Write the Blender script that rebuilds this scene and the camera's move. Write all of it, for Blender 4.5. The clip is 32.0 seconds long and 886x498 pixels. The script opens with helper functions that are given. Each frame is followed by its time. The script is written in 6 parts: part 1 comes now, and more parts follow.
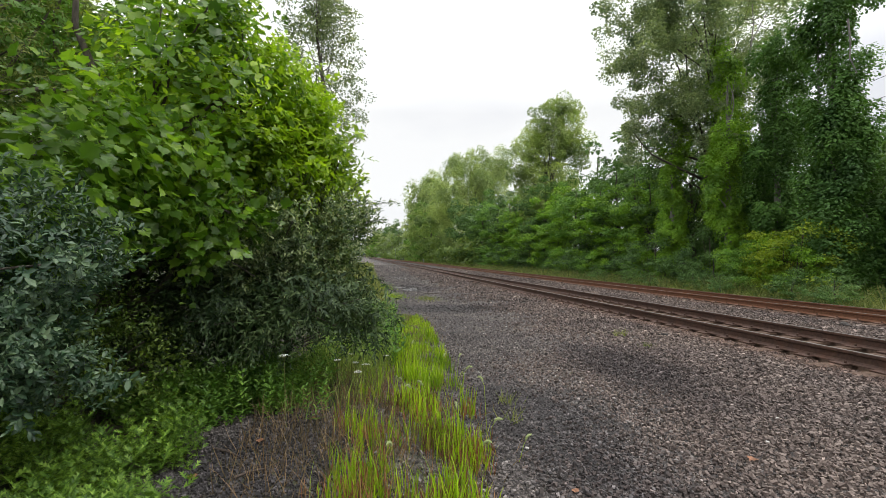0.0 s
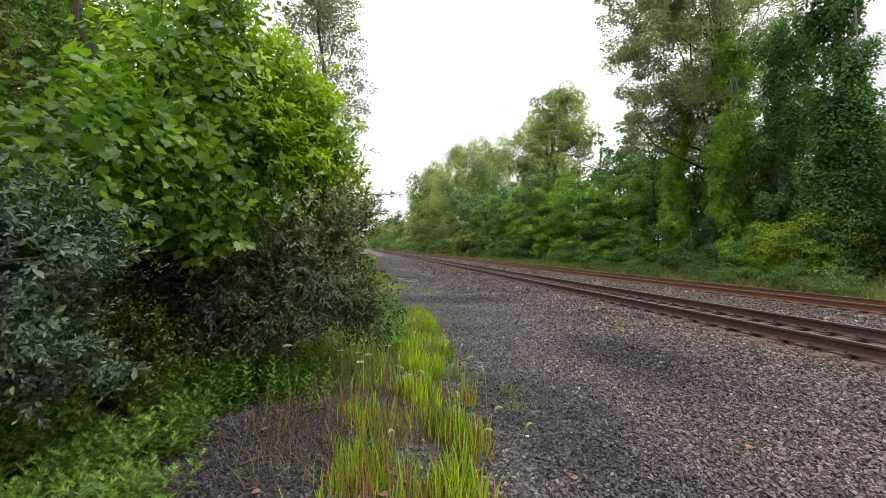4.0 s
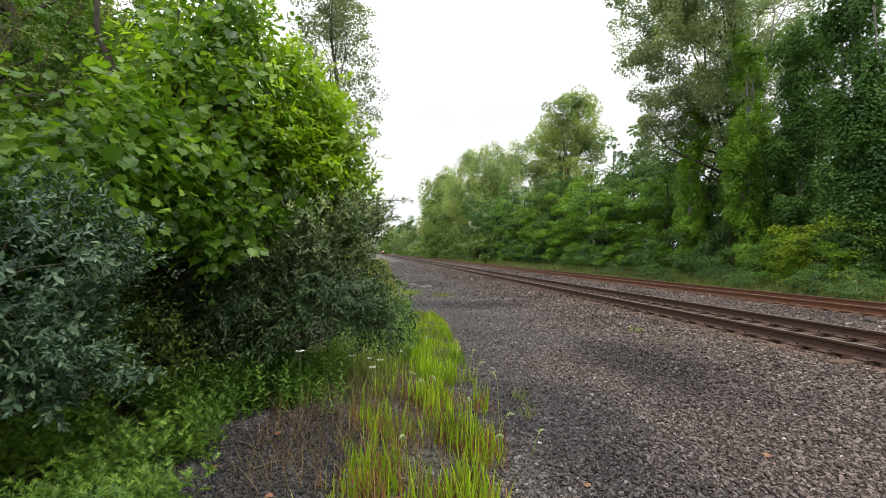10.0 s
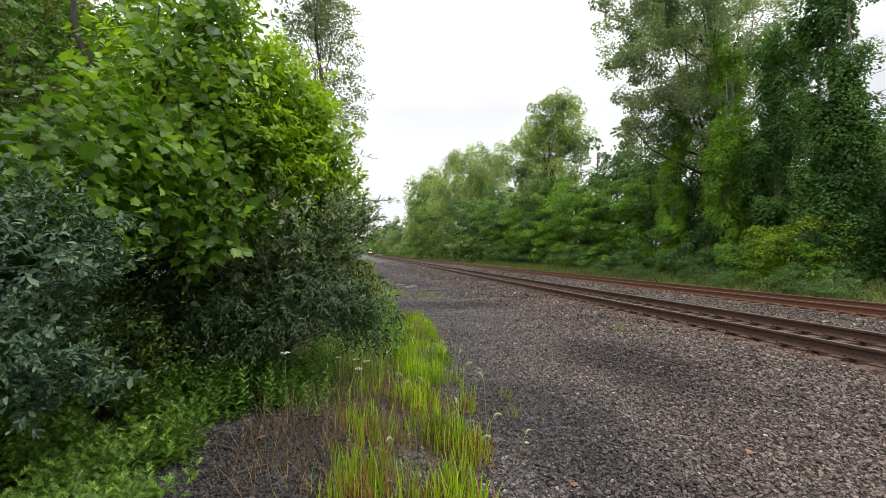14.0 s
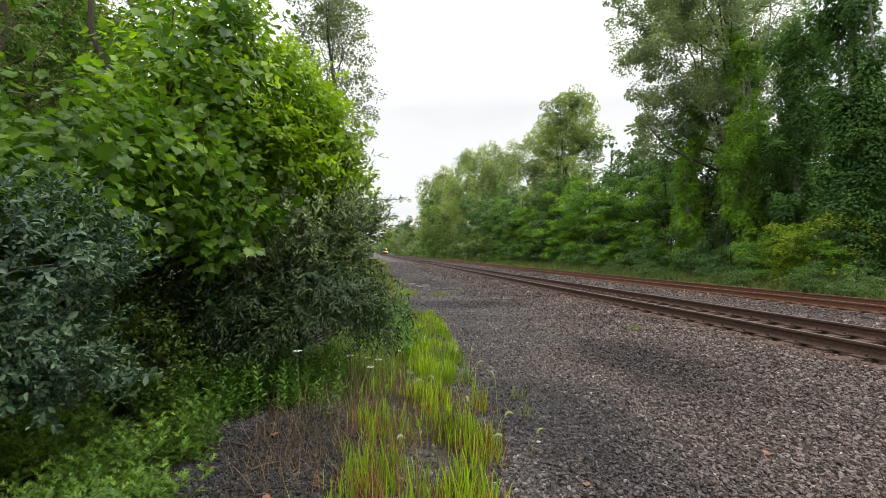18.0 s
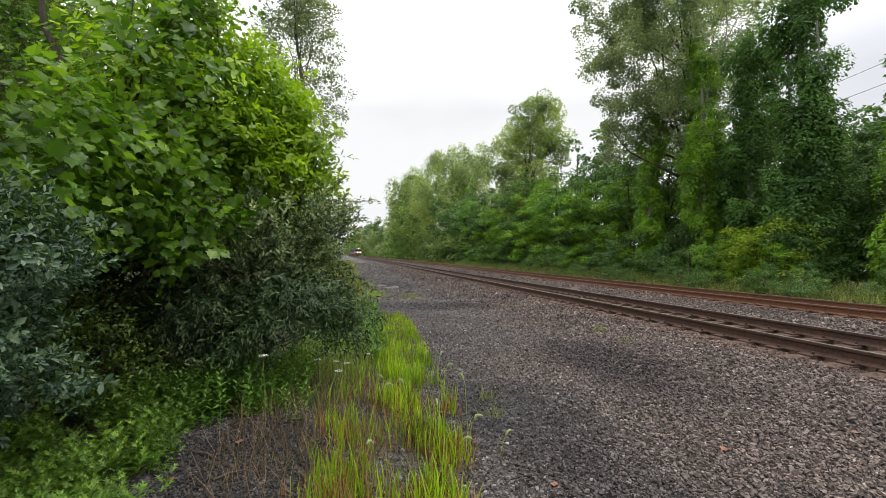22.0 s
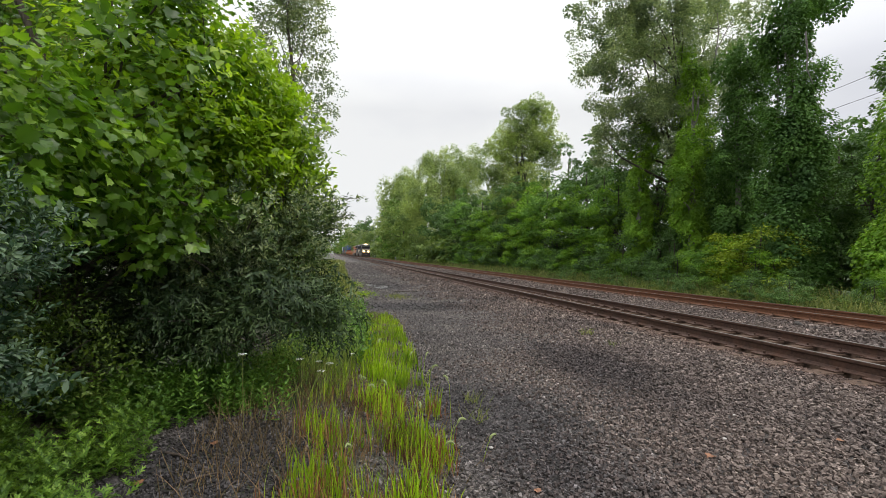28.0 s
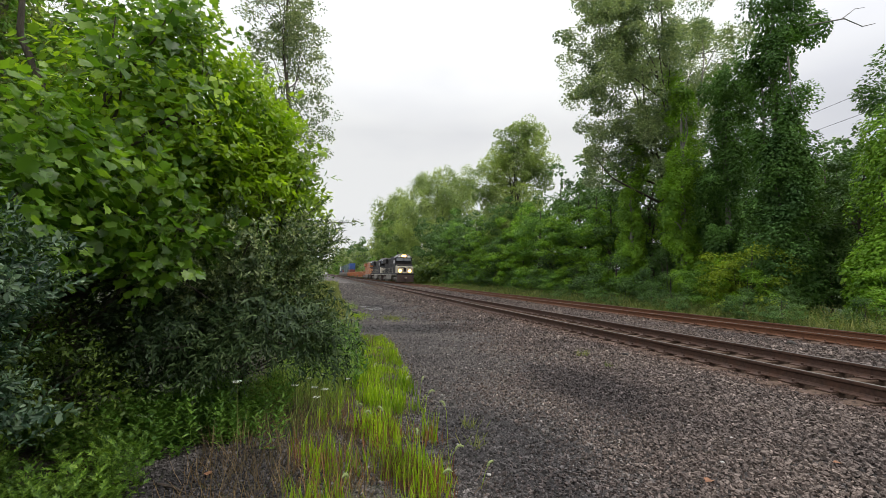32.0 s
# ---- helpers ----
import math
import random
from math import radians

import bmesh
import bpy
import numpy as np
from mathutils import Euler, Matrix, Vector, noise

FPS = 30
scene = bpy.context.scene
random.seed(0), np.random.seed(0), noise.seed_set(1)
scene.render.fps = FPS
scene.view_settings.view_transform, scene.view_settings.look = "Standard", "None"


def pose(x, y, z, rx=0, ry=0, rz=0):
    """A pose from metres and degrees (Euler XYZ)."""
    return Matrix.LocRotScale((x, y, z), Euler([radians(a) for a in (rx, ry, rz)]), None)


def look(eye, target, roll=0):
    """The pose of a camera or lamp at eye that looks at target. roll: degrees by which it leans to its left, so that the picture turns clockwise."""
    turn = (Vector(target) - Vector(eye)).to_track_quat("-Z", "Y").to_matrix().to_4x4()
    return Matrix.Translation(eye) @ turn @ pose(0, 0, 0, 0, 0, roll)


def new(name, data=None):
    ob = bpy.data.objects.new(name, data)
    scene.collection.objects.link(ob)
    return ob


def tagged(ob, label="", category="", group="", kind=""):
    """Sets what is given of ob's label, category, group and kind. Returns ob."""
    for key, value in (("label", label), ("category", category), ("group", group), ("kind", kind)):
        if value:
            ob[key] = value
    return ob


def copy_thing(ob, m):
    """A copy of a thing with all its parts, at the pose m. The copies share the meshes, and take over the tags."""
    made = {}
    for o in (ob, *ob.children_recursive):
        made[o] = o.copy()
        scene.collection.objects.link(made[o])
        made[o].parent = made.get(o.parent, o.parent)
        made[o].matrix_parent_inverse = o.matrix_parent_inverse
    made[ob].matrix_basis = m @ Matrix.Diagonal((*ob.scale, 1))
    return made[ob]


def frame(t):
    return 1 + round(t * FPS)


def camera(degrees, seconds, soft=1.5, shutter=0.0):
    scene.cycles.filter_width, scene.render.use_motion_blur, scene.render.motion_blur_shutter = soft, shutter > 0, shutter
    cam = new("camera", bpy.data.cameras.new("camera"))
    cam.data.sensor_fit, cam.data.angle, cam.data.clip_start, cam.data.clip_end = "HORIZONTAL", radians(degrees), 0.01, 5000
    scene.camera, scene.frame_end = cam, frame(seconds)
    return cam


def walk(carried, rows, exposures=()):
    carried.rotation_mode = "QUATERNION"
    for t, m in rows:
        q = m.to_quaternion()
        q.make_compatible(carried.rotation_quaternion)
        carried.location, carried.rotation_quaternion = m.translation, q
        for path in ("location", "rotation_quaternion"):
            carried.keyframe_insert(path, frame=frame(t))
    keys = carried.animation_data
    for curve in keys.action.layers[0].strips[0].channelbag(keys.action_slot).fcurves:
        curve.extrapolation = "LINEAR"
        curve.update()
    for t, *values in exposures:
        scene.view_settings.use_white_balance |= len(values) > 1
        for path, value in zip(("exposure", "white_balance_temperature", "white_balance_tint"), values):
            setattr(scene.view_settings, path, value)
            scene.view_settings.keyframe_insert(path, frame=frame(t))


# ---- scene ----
cam = camera(87.4, 32.0, soft=0.75)
PATH = [
    (0, (0.265, 0.169, 1.532), (0.587, 2.143, 1.573), 0.7),
    (0.5, (0.284, 0.158, 1.525), (0.591, 2.134, 1.561), 0.6),
    (1, (0.285, 0.155, 1.525), (0.582, 2.133, 1.557), 0.6),
    (1.5, (0.28, 0.156, 1.525), (0.57, 2.135, 1.554), 0.6),
    (2, (0.273, 0.158, 1.519), (0.555, 2.138, 1.528), 0.6),
    (2.5, (0.274, 0.151, 1.524), (0.557, 2.131, 1.519), 0.5),
    (3, (0.273, 0.148, 1.528), (0.579, 2.125, 1.523), 0.6),
    (3.5, (0.27, 0.144, 1.529), (0.585, 2.119, 1.528), 0.6),
    (5.5, (0.277, 0.132, 1.539), (0.566, 2.111, 1.553), 0.6),
    (6, (0.282, 0.137, 1.533), (0.563, 2.117, 1.549), 0.5),
    (6.5, (0.281, 0.147, 1.526), (0.554, 2.129, 1.541), 0.5),
    (7, (0.277, 0.149, 1.532), (0.542, 2.131, 1.546), 0.5),
    (7.5, (0.279, 0.141, 1.535), (0.539, 2.124, 1.549), 0.5),
    (8, (0.282, 0.136, 1.534), (0.54, 2.119, 1.548), 0.5),
    (8.5, (0.282, 0.132, 1.531), (0.539, 2.115, 1.547), 0.4),
    (9, (0.283, 0.133, 1.529), (0.539, 2.117, 1.546), 0.4),
    (9.5, (0.281, 0.136, 1.531), (0.537, 2.119, 1.552), 0.5),
    (10, (0.281, 0.129, 1.535), (0.54, 2.112, 1.56), 0.4),
    (10.5, (0.282, 0.133, 1.538), (0.544, 2.116, 1.565), 0.4),
    (11, (0.279, 0.135, 1.536), (0.546, 2.117, 1.567), 0.4),
    (11.5, (0.276, 0.132, 1.533), (0.54, 2.114, 1.57), 0.4),
    (12, (0.271, 0.145, 1.535), (0.559, 2.124, 1.558), 0.5),
    (12.5, (0.275, 0.141, 1.533), (0.618, 2.111, 1.557), 0.4),
    (13, (0.284, 0.143, 1.532), (0.648, 2.109, 1.563), 0.3),
    (13.5, (0.28, 0.136, 1.535), (0.632, 2.104, 1.569), 0.3),
    (14, (0.274, 0.147, 1.534), (0.594, 2.121, 1.561), 0.3),
    (14.5, (0.271, 0.153, 1.528), (0.562, 2.131, 1.547), 0.3),
    (16.5, (0.275, 0.157, 1.528), (0.503, 2.144, 1.548), 0.3),
    (17, (0.291, 0.152, 1.527), (0.521, 2.139, 1.55), 0.2),
    (17.5, (0.292, 0.151, 1.528), (0.531, 2.136, 1.551), 0.2),
    (18, (0.291, 0.148, 1.526), (0.557, 2.13, 1.55), 0.1),
    (18.5, (0.287, 0.15, 1.532), (0.586, 2.128, 1.557), 0.2),
    (19, (0.288, 0.155, 1.534), (0.603, 2.129, 1.566), 0.2),
    (19.5, (0.283, 0.152, 1.53), (0.603, 2.126, 1.568), 0.2),
    (20, (0.283, 0.146, 1.533), (0.608, 2.119, 1.573), 0.2),
    (20.5, (0.285, 0.147, 1.531), (0.634, 2.116, 1.558), 0.2),
    (21, (0.288, 0.151, 1.534), (0.667, 2.115, 1.546), 0.2),
    (21.5, (0.301, 0.17, 1.532), (0.692, 2.131, 1.555), 0.3),
    (22, (0.28, 0.152, 1.539), (0.678, 2.112, 1.569), 0.3),
    (22.5, (0.28, 0.147, 1.539), (0.685, 2.105, 1.579), 0.3),
    (23, (0.287, 0.148, 1.542), (0.695, 2.105, 1.585), 0.4),
    (23.5, (0.289, 0.144, 1.541), (0.698, 2.101, 1.587), 0.4),
    (24, (0.285, 0.149, 1.542), (0.692, 2.107, 1.587), 0.4),
    (24.5, (0.285, 0.148, 1.541), (0.676, 2.109, 1.58), 0.4),
    (25, (0.295, 0.18, 1.538), (0.684, 2.141, 1.579), 0.3),
    (25.5, (0.396, 0.169, 1.525), (0.793, 2.129, 1.565), 0.3),
    (27.5, (0.376, 0.212, 1.528), (0.794, 2.167, 1.546), 1.3),
    (28, (0.328, 0.227, 1.526), (0.766, 2.178, 1.561), 1.4),
    (28.5, (0.308, 0.186, 1.539), (0.747, 2.136, 1.601), 1.3),
    (29, (0.29, 0.197, 1.55), (0.723, 2.148, 1.632), 1.4),
    (29.5, (0.302, 0.21, 1.556), (0.731, 2.161, 1.646), 1.3),
    (30, (0.308, 0.211, 1.561), (0.741, 2.161, 1.658), 1.2),
    (30.5, (0.297, 0.203, 1.561), (0.734, 2.152, 1.668), 1.2),
    (31, (0.293, 0.193, 1.565), (0.734, 2.141, 1.678), 1.2),
    (31.5, (0.299, 0.198, 1.563), (0.747, 2.144, 1.679), 1.1),
    (32, (0.304, 0.198, 1.565), (0.765, 2.141, 1.687), 1.0),
]
walk(cam, [(t, look(eye, target, roll)) for t, eye, target, roll in PATH],
     exposures=[(0, 0.02), (3, 0.13), (9, 0.12), (14, 0.06), (20, 0.01), (26, -0.07), (32, -0.22)])

# ---- world, sun, exposure ----
def set_world():
    world = bpy.data.worlds.new("overcast_sky")
    world.use_nodes = True
    nt = world.node_tree
    nt.nodes.clear()
    out = nt.nodes.new("ShaderNodeOutputWorld")
    bg = nt.nodes.new("ShaderNodeBackground")
    sky = nt.nodes.new("ShaderNodeTexSky")
    sky.sky_type = "NISHITA"
    sky.sun_disc = False
    sky.sun_elevation = radians(55)
    sky.sun_rotation = radians(128)
    dim = nt.nodes.new("ShaderNodeVectorMath")
    dim.operation = "SCALE"
    dim.inputs["Scale"].default_value = 0.08
    nt.links.new(sky.outputs[0], dim.inputs[0])
    tex = nt.nodes.new("ShaderNodeTexCoord")
    stretch = nt.nodes.new("ShaderNodeMapping")
    stretch.inputs["Scale"].default_value = (1.0, 1.0, 2.6)
    nt.links.new(tex.outputs["Generated"], stretch.inputs[0])
    cloud = nt.nodes.new("ShaderNodeTexNoise")
    cloud.inputs["Scale"].default_value = 1.7
    cloud.inputs["Detail"].default_value = 5
    cloud.inputs["Roughness"].default_value = 0.45
    nt.links.new(stretch.outputs[0], cloud.inputs["Vector"])
    ramp = nt.nodes.new("ShaderNodeValToRGB")
    ramp.color_ramp.elements[0].position, ramp.color_ramp.elements[0].color = 0.34, (0.8, 0.81, 0.86, 1)
    ramp.color_ramp.elements[1].position, ramp.color_ramp.elements[1].color = 0.6, (0.988, 0.992, 0.988, 1)
    nt.links.new(cloud.outputs[0], ramp.inputs[0])
    mix = nt.nodes.new("ShaderNodeMix")
    mix.data_type = "RGBA"
    mix.inputs[0].default_value = 0.9
    nt.links.new(dim.outputs[0], mix.inputs[6])
    nt.links.new(ramp.outputs[0], mix.inputs[7])
    # an overcast sky is brighter overhead than at the horizon
    split = nt.nodes.new("ShaderNodeSeparateXYZ")
    nt.links.new(tex.outputs["Generated"], split.inputs[0])
    rise = nt.nodes.new("ShaderNodeMapRange")
    rise.inputs["From Min"].default_value, rise.inputs["From Max"].default_value = 0.3, 1.0
    rise.inputs["To Min"].default_value, rise.inputs["To Max"].default_value = 0.98, 2.9
    nt.links.new(split.outputs["Z"], rise.inputs["Value"])
    lit = nt.nodes.new("ShaderNodeVectorMath")
    lit.operation = "SCALE"
    nt.links.new(mix.outputs[2], lit.inputs[0])
    nt.links.new(rise.outputs[0], lit.inputs["Scale"])
    nt.links.new(lit.outputs[0], bg.inputs[0])
    bg.inputs[1].default_value = SKY_STRENGTH
    nt.links.new(bg.outputs[0], out.inputs[0])
    scene.world = world


SKY_STRENGTH = 1.08
set_world()
sun = new("sun", bpy.data.lights.new("sun", "SUN"))
sun.data.energy = 1.4
sun.data.angle = radians(30)
sun.data.color = (1.0, 0.95, 0.86)
sun.matrix_basis = pose(0, 0, 40, 38, 0, 52)
scene.view_settings.exposure = 0.0


# ---- plan: the line of the track, its grade and the cross-section ----
TRACK_NEAR, TRACK_FAR, HALF_GAUGE = 7.75, 13.1, 0.7535
RAIL_TOP = 0.30


def bend(y):
    """Sideways shift of the line, which turns gently to the left far away."""
    y = np.asarray(y, dtype=float)
    return -0.0275 * (np.sqrt((y - 75) ** 2 + 900) + (y - 75)) / 2 + 0.0077 * (np.sqrt((y - 250) ** 2 + 6400) + (y - 250)) / 2


def grade(y):
    y = np.asarray(y, dtype=float)
    return 0.0020 * (np.sqrt((y - 40) ** 2 + 400) + (y - 40)) * (y < 900) + 0.0020 * 2 * 860 * (y >= 900)


SECTION_U = [-4000, -60, -3, 0, 4.2, 6.0, 6.5, 6.78, 6.88, 7.1, 7.25, 8.25, 8.38, 8.62, 8.75, 9.1, 10.4, 11.6, 12.1, 12.22, 12.46, 12.6, 13.6, 13.74, 13.98, 14.1, 14.6, 15.2, 16.6, 60, 4000]
SECTION_Z = [0.3, 0.1, 0.05, 0.0, 0.0, 0.065, 0.07, 0.06, 0.015, 0.015, 0.035, 0.035, 0.015, 0.015, 0.045, 0.05, 0.04, 0.068, 0.06, 0.01, 0.01, 0.035, 0.035, 0.01, 0.01, 0.05, 0.06, 0.02, -0.12, -0.1, 0.3]


def lateral(x, y):
    return np.asarray(x, dtype=float) - bend(y)


def ground_z(x, y):
    return np.interp(lateral(x, y), SECTION_U, SECTION_Z) + grade(y)


# ---- materials ----
def node(nt, kind, inputs=(), **attrs):
    n = nt.nodes.new(kind)
    for key, value in inputs:
        if isinstance(value, bpy.types.NodeSocket):
            nt.links.new(value, n.inputs[key])
        else:
            n.inputs[key].default_value = value
    if "operation" in attrs:
        n.operation = attrs["operation"]
    if "attribute_name" in attrs:
        n.attribute_name = attrs["attribute_name"]
    return n


def fresh(name):
    m = bpy.data.materials.new(name)
    m.use_nodes = True
    nt = m.node_tree
    nt.nodes.clear()
    out = nt.nodes.new("ShaderNodeOutputMaterial")
    return m, nt, out


def ramp(nt, fac, *stops):
    n = nt.nodes.new("ShaderNodeValToRGB")
    el = n.color_ramp.elements
    while len(el) < len(stops):
        el.new(0.5)
    for e, (p, c) in zip(el, stops):
        e.position, e.color = p, (*c, 1)
    nt.links.new(fac, n.inputs[0])
    return n.outputs[0]


def coords(nt):
    return node(nt, "ShaderNodeNewGeometry").outputs["Position"]


def noise_tex(nt, vec, scale, detail=4, rough=0.55):
    return node(nt, "ShaderNodeTexNoise", (("Vector", vec), ("Scale", scale), ("Detail", detail), ("Roughness", rough))).outputs["Fac"]


def mixc(nt, fac, a, b, how="MIX"):
    n = nt.nodes.new("ShaderNodeMix")
    n.data_type, n.blend_type = "RGBA", how
    for key, value in ((0, fac), (6, a), (7, b)):
        if isinstance(value, bpy.types.NodeSocket):
            nt.links.new(value, n.inputs[key])
        else:
            n.inputs[key].default_value = (*value, 1) if isinstance(value, tuple) else value
    return n.outputs[2]


def leaf_material(name, dark, mid, light, glow=0.35, rough=0.5, patch=0.6, spec=0.35, grain=1.0):
    """Leaf: colour varies leaf by leaf and from bough to bough; light comes through it."""
    m, nt, out = fresh(name)
    dark, light = (tuple(b + (a - b) * grain for a, b in zip(c, mid)) for c in (dark, light))
    geo = nt.nodes.new("ShaderNodeNewGeometry")
    info = nt.nodes.new("ShaderNodeObjectInfo")
    both = node(nt, "ShaderNodeMath", ((0, geo.outputs["Random Per Island"]), (1, info.outputs["Random"])), operation="ADD")
    chance = node(nt, "ShaderNodeMath", ((0, both.outputs[0]), (1, 1.0)), operation="MODULO")
    per_leaf = ramp(nt, chance.outputs[0], (0.0, dark), (0.5, mid), (1.0, light))
    # bough noise puts lit clumps and shaded gaps into the leaf colour
    bough = noise_tex(nt, geo.outputs["Position"], patch, 3)
    tone = ramp(nt, bough, (0.32, (0.50, 0.56, 0.52)), (0.68, (1.36, 1.28, 1.05)))
    col = mixc(nt, 1.0, per_leaf, tone, "MULTIPLY")
    p = node(nt, "ShaderNodeBsdfPrincipled", (("Base Color", col), ("Roughness", rough), ("Specular IOR Level", spec)))
    through_col = mixc(nt, 1.0, col, (1.25, 1.3, 0.55), "MULTIPLY")
    tr = node(nt, "ShaderNodeBsdfTranslucent", (("Color", through_col),))
    mx = node(nt, "ShaderNodeMixShader", ((0, glow), (1, p.outputs[0]), (2, tr.outputs[0])))
    nt.links.new(mx.outputs[0], out.inputs[0])
    return m


def plain(name, col, rough=0.6, metal=0.0, vary=0.25, scale=6.0, bump=0.0, spec=0.5, dirt=None):
    """Surface with stains at two scales and a little relief."""
    m, nt, out = fresh(name)
    pos = node(nt, "ShaderNodeTexCoord").outputs["Object"]
    a = noise_tex(nt, pos, scale, 6)
    b = noise_tex(nt, pos, scale * 0.18, 3)
    lo = tuple(c * (1 - vary) for c in col)
    hi = tuple(min(1, c * (1 + vary)) for c in col)
    c1 = ramp(nt, a, (0.3, lo), (0.7, hi))
    c2 = mixc(nt, ramp(nt, b, (0.45, (0, 0, 0)), (0.75, (0.6, 0.6, 0.6))), c1, dirt if dirt else lo)
    p = node(nt, "ShaderNodeBsdfPrincipled", (("Base Color", c2), ("Roughness", rough), ("Metallic", metal), ("Specular IOR Level", spec)))
    if bump:
        bn = node(nt, "ShaderNodeBump", (("Height", a), ("Strength", bump), ("Distance", 0.02)))
        nt.links.new(bn.outputs[0], p.inputs["Normal"])
    nt.links.new(p.outputs[0], out.inputs[0])
    return m


def lamp_glow(name, col, strength):
    m, nt, out = fresh(name)
    e = node(nt, "ShaderNodeEmission", (("Color", (*col, 1)), ("Strength", strength)))
    nt.links.new(e.outputs[0], out.inputs[0])
    return m


def bark_material(name, lo, hi):
    m, nt, out = fresh(name)
    pos = node(nt, "ShaderNodeTexCoord").outputs["Object"]
    st = node(nt, "ShaderNodeMapping", (("Vector", pos), ("Scale", (9.0, 9.0, 1.6))))
    a = noise_tex(nt, st.outputs[0], 3.0, 8, 0.7)
    c = ramp(nt, a, (0.3, lo), (0.72, hi))
    bn = node(nt, "ShaderNodeBump", (("Height", a), ("Strength", 0.8), ("Distance", 0.03)))
    p = node(nt, "ShaderNodeBsdfPrincipled", (("Base Color", c), ("Roughness", 0.9), ("Normal", bn.outputs[0])))
    nt.links.new(p.outputs[0], out.inputs[0])
    return m


def stone_material(name, lo, mid, hi, rough=0.85):
    m, nt, out = fresh(name)
    geo = nt.nodes.new("ShaderNodeNewGeometry")
    info = nt.nodes.new("ShaderNodeObjectInfo")
    both = node(nt, "ShaderNodeMath", ((0, geo.outputs["Random Per Island"]), (1, info.outputs["Random"])), operation="ADD")
    one = node(nt, "ShaderNodeMath", ((0, both.outputs[0]), (1, 1.0)), operation="MODULO")
    c = ramp(nt, one.outputs[0], (0.0, lo), (0.55, mid), (0.96, hi), (1.0, tuple(min(1, v * 1.9) for v in hi)))
    n = noise_tex(nt, geo.outputs["Position"], 60, 3)
    c2 = mixc(nt, 1.0, c, ramp(nt, n, (0.3, (0.75, 0.75, 0.75)), (0.7, (1.15, 1.15, 1.15))), "MULTIPLY")
    wide = noise_tex(nt, geo.outputs["Position"], 0.55, 3)
    c3 = mixc(nt, 1.0, c2, ramp(nt, wide, (0.38, (0.74, 0.73, 0.74)), (0.6, (1.05, 1.03, 1.0))), "MULTIPLY")
    c3 = mixc(nt, stain(nt, geo.outputs["Position"]), c3, mixc(nt, 1.0, c3, (0.52, 0.53, 0.57), "MULTIPLY"))
    c3 = mixc(nt, rust(nt, geo.outputs["Position"]), c3, mixc(nt, 1.0, c3, (0.78, 0.6, 0.52), "MULTIPLY"))
    p = node(nt, "ShaderNodeBsdfPrincipled", (("Base Color", c3), ("Roughness", rough)))
    nt.links.new(p.outputs[0], out.inputs[0])
    return m


def stain(nt, pos):
    """Damp, oily cinder patches: 1 inside them, 0 outside."""
    worn = node(nt, "ShaderNodeTexNoise", (("Vector", pos), ("Scale", 1.3), ("Detail", 6.0), ("Roughness", 0.65)))
    total = None
    for x, y, wx, wy in ((3.9, 6.3, 0.75, 1.9), (2.3, 14.2, 2.4, 1.2), (1.9, 4.3, 0.7, 1.6), (2.6, 23.5, 1.2, 2.6), (-0.4, 3.6, 0.7, 1.0)):
        at = node(nt, "ShaderNodeMapping", (("Vector", pos), ("Location", (-x / wx, -y / wy, 0.0)), ("Scale", (1 / wx, 1 / wy, 0.0))))
        far = node(nt, "ShaderNodeVectorMath", ((0, at.outputs[0]),), operation="LENGTH")
        rough = node(nt, "ShaderNodeMath", ((0, far.outputs["Value"]), (1, worn.outputs["Fac"])), operation="ADD")
        f = node(nt, "ShaderNodeMapRange", (("Value", rough.outputs[0]), ("From Min", 1.75), ("From Max", 1.05)))
        total = f.outputs[0] if total is None else node(nt, "ShaderNodeMath", ((0, total), (1, f.outputs[0])), operation="MAXIMUM").outputs[0]
    return total


def rust(nt, pos):
    """1 where brake dust and rust brown the bed of the two tracks, 0 elsewhere."""
    x = node(nt, "ShaderNodeSeparateXYZ", ((0, pos),)).outputs[0]
    total = None
    for c in (TRACK_NEAR, TRACK_FAR):
        off = node(nt, "ShaderNodeMath", ((0, x), (1, c)), operation="SUBTRACT")
        far = node(nt, "ShaderNodeMath", ((0, off.outputs[0]),), operation="ABSOLUTE")
        f = node(nt, "ShaderNodeMapRange", (("Value", far.outputs[0]), ("From Min", 1.7), ("From Max", 1.0)))
        total = f.outputs[0] if total is None else node(nt, "ShaderNodeMath", ((0, total), (1, f.outputs[0])), operation="MAXIMUM").outputs[0]
    return total


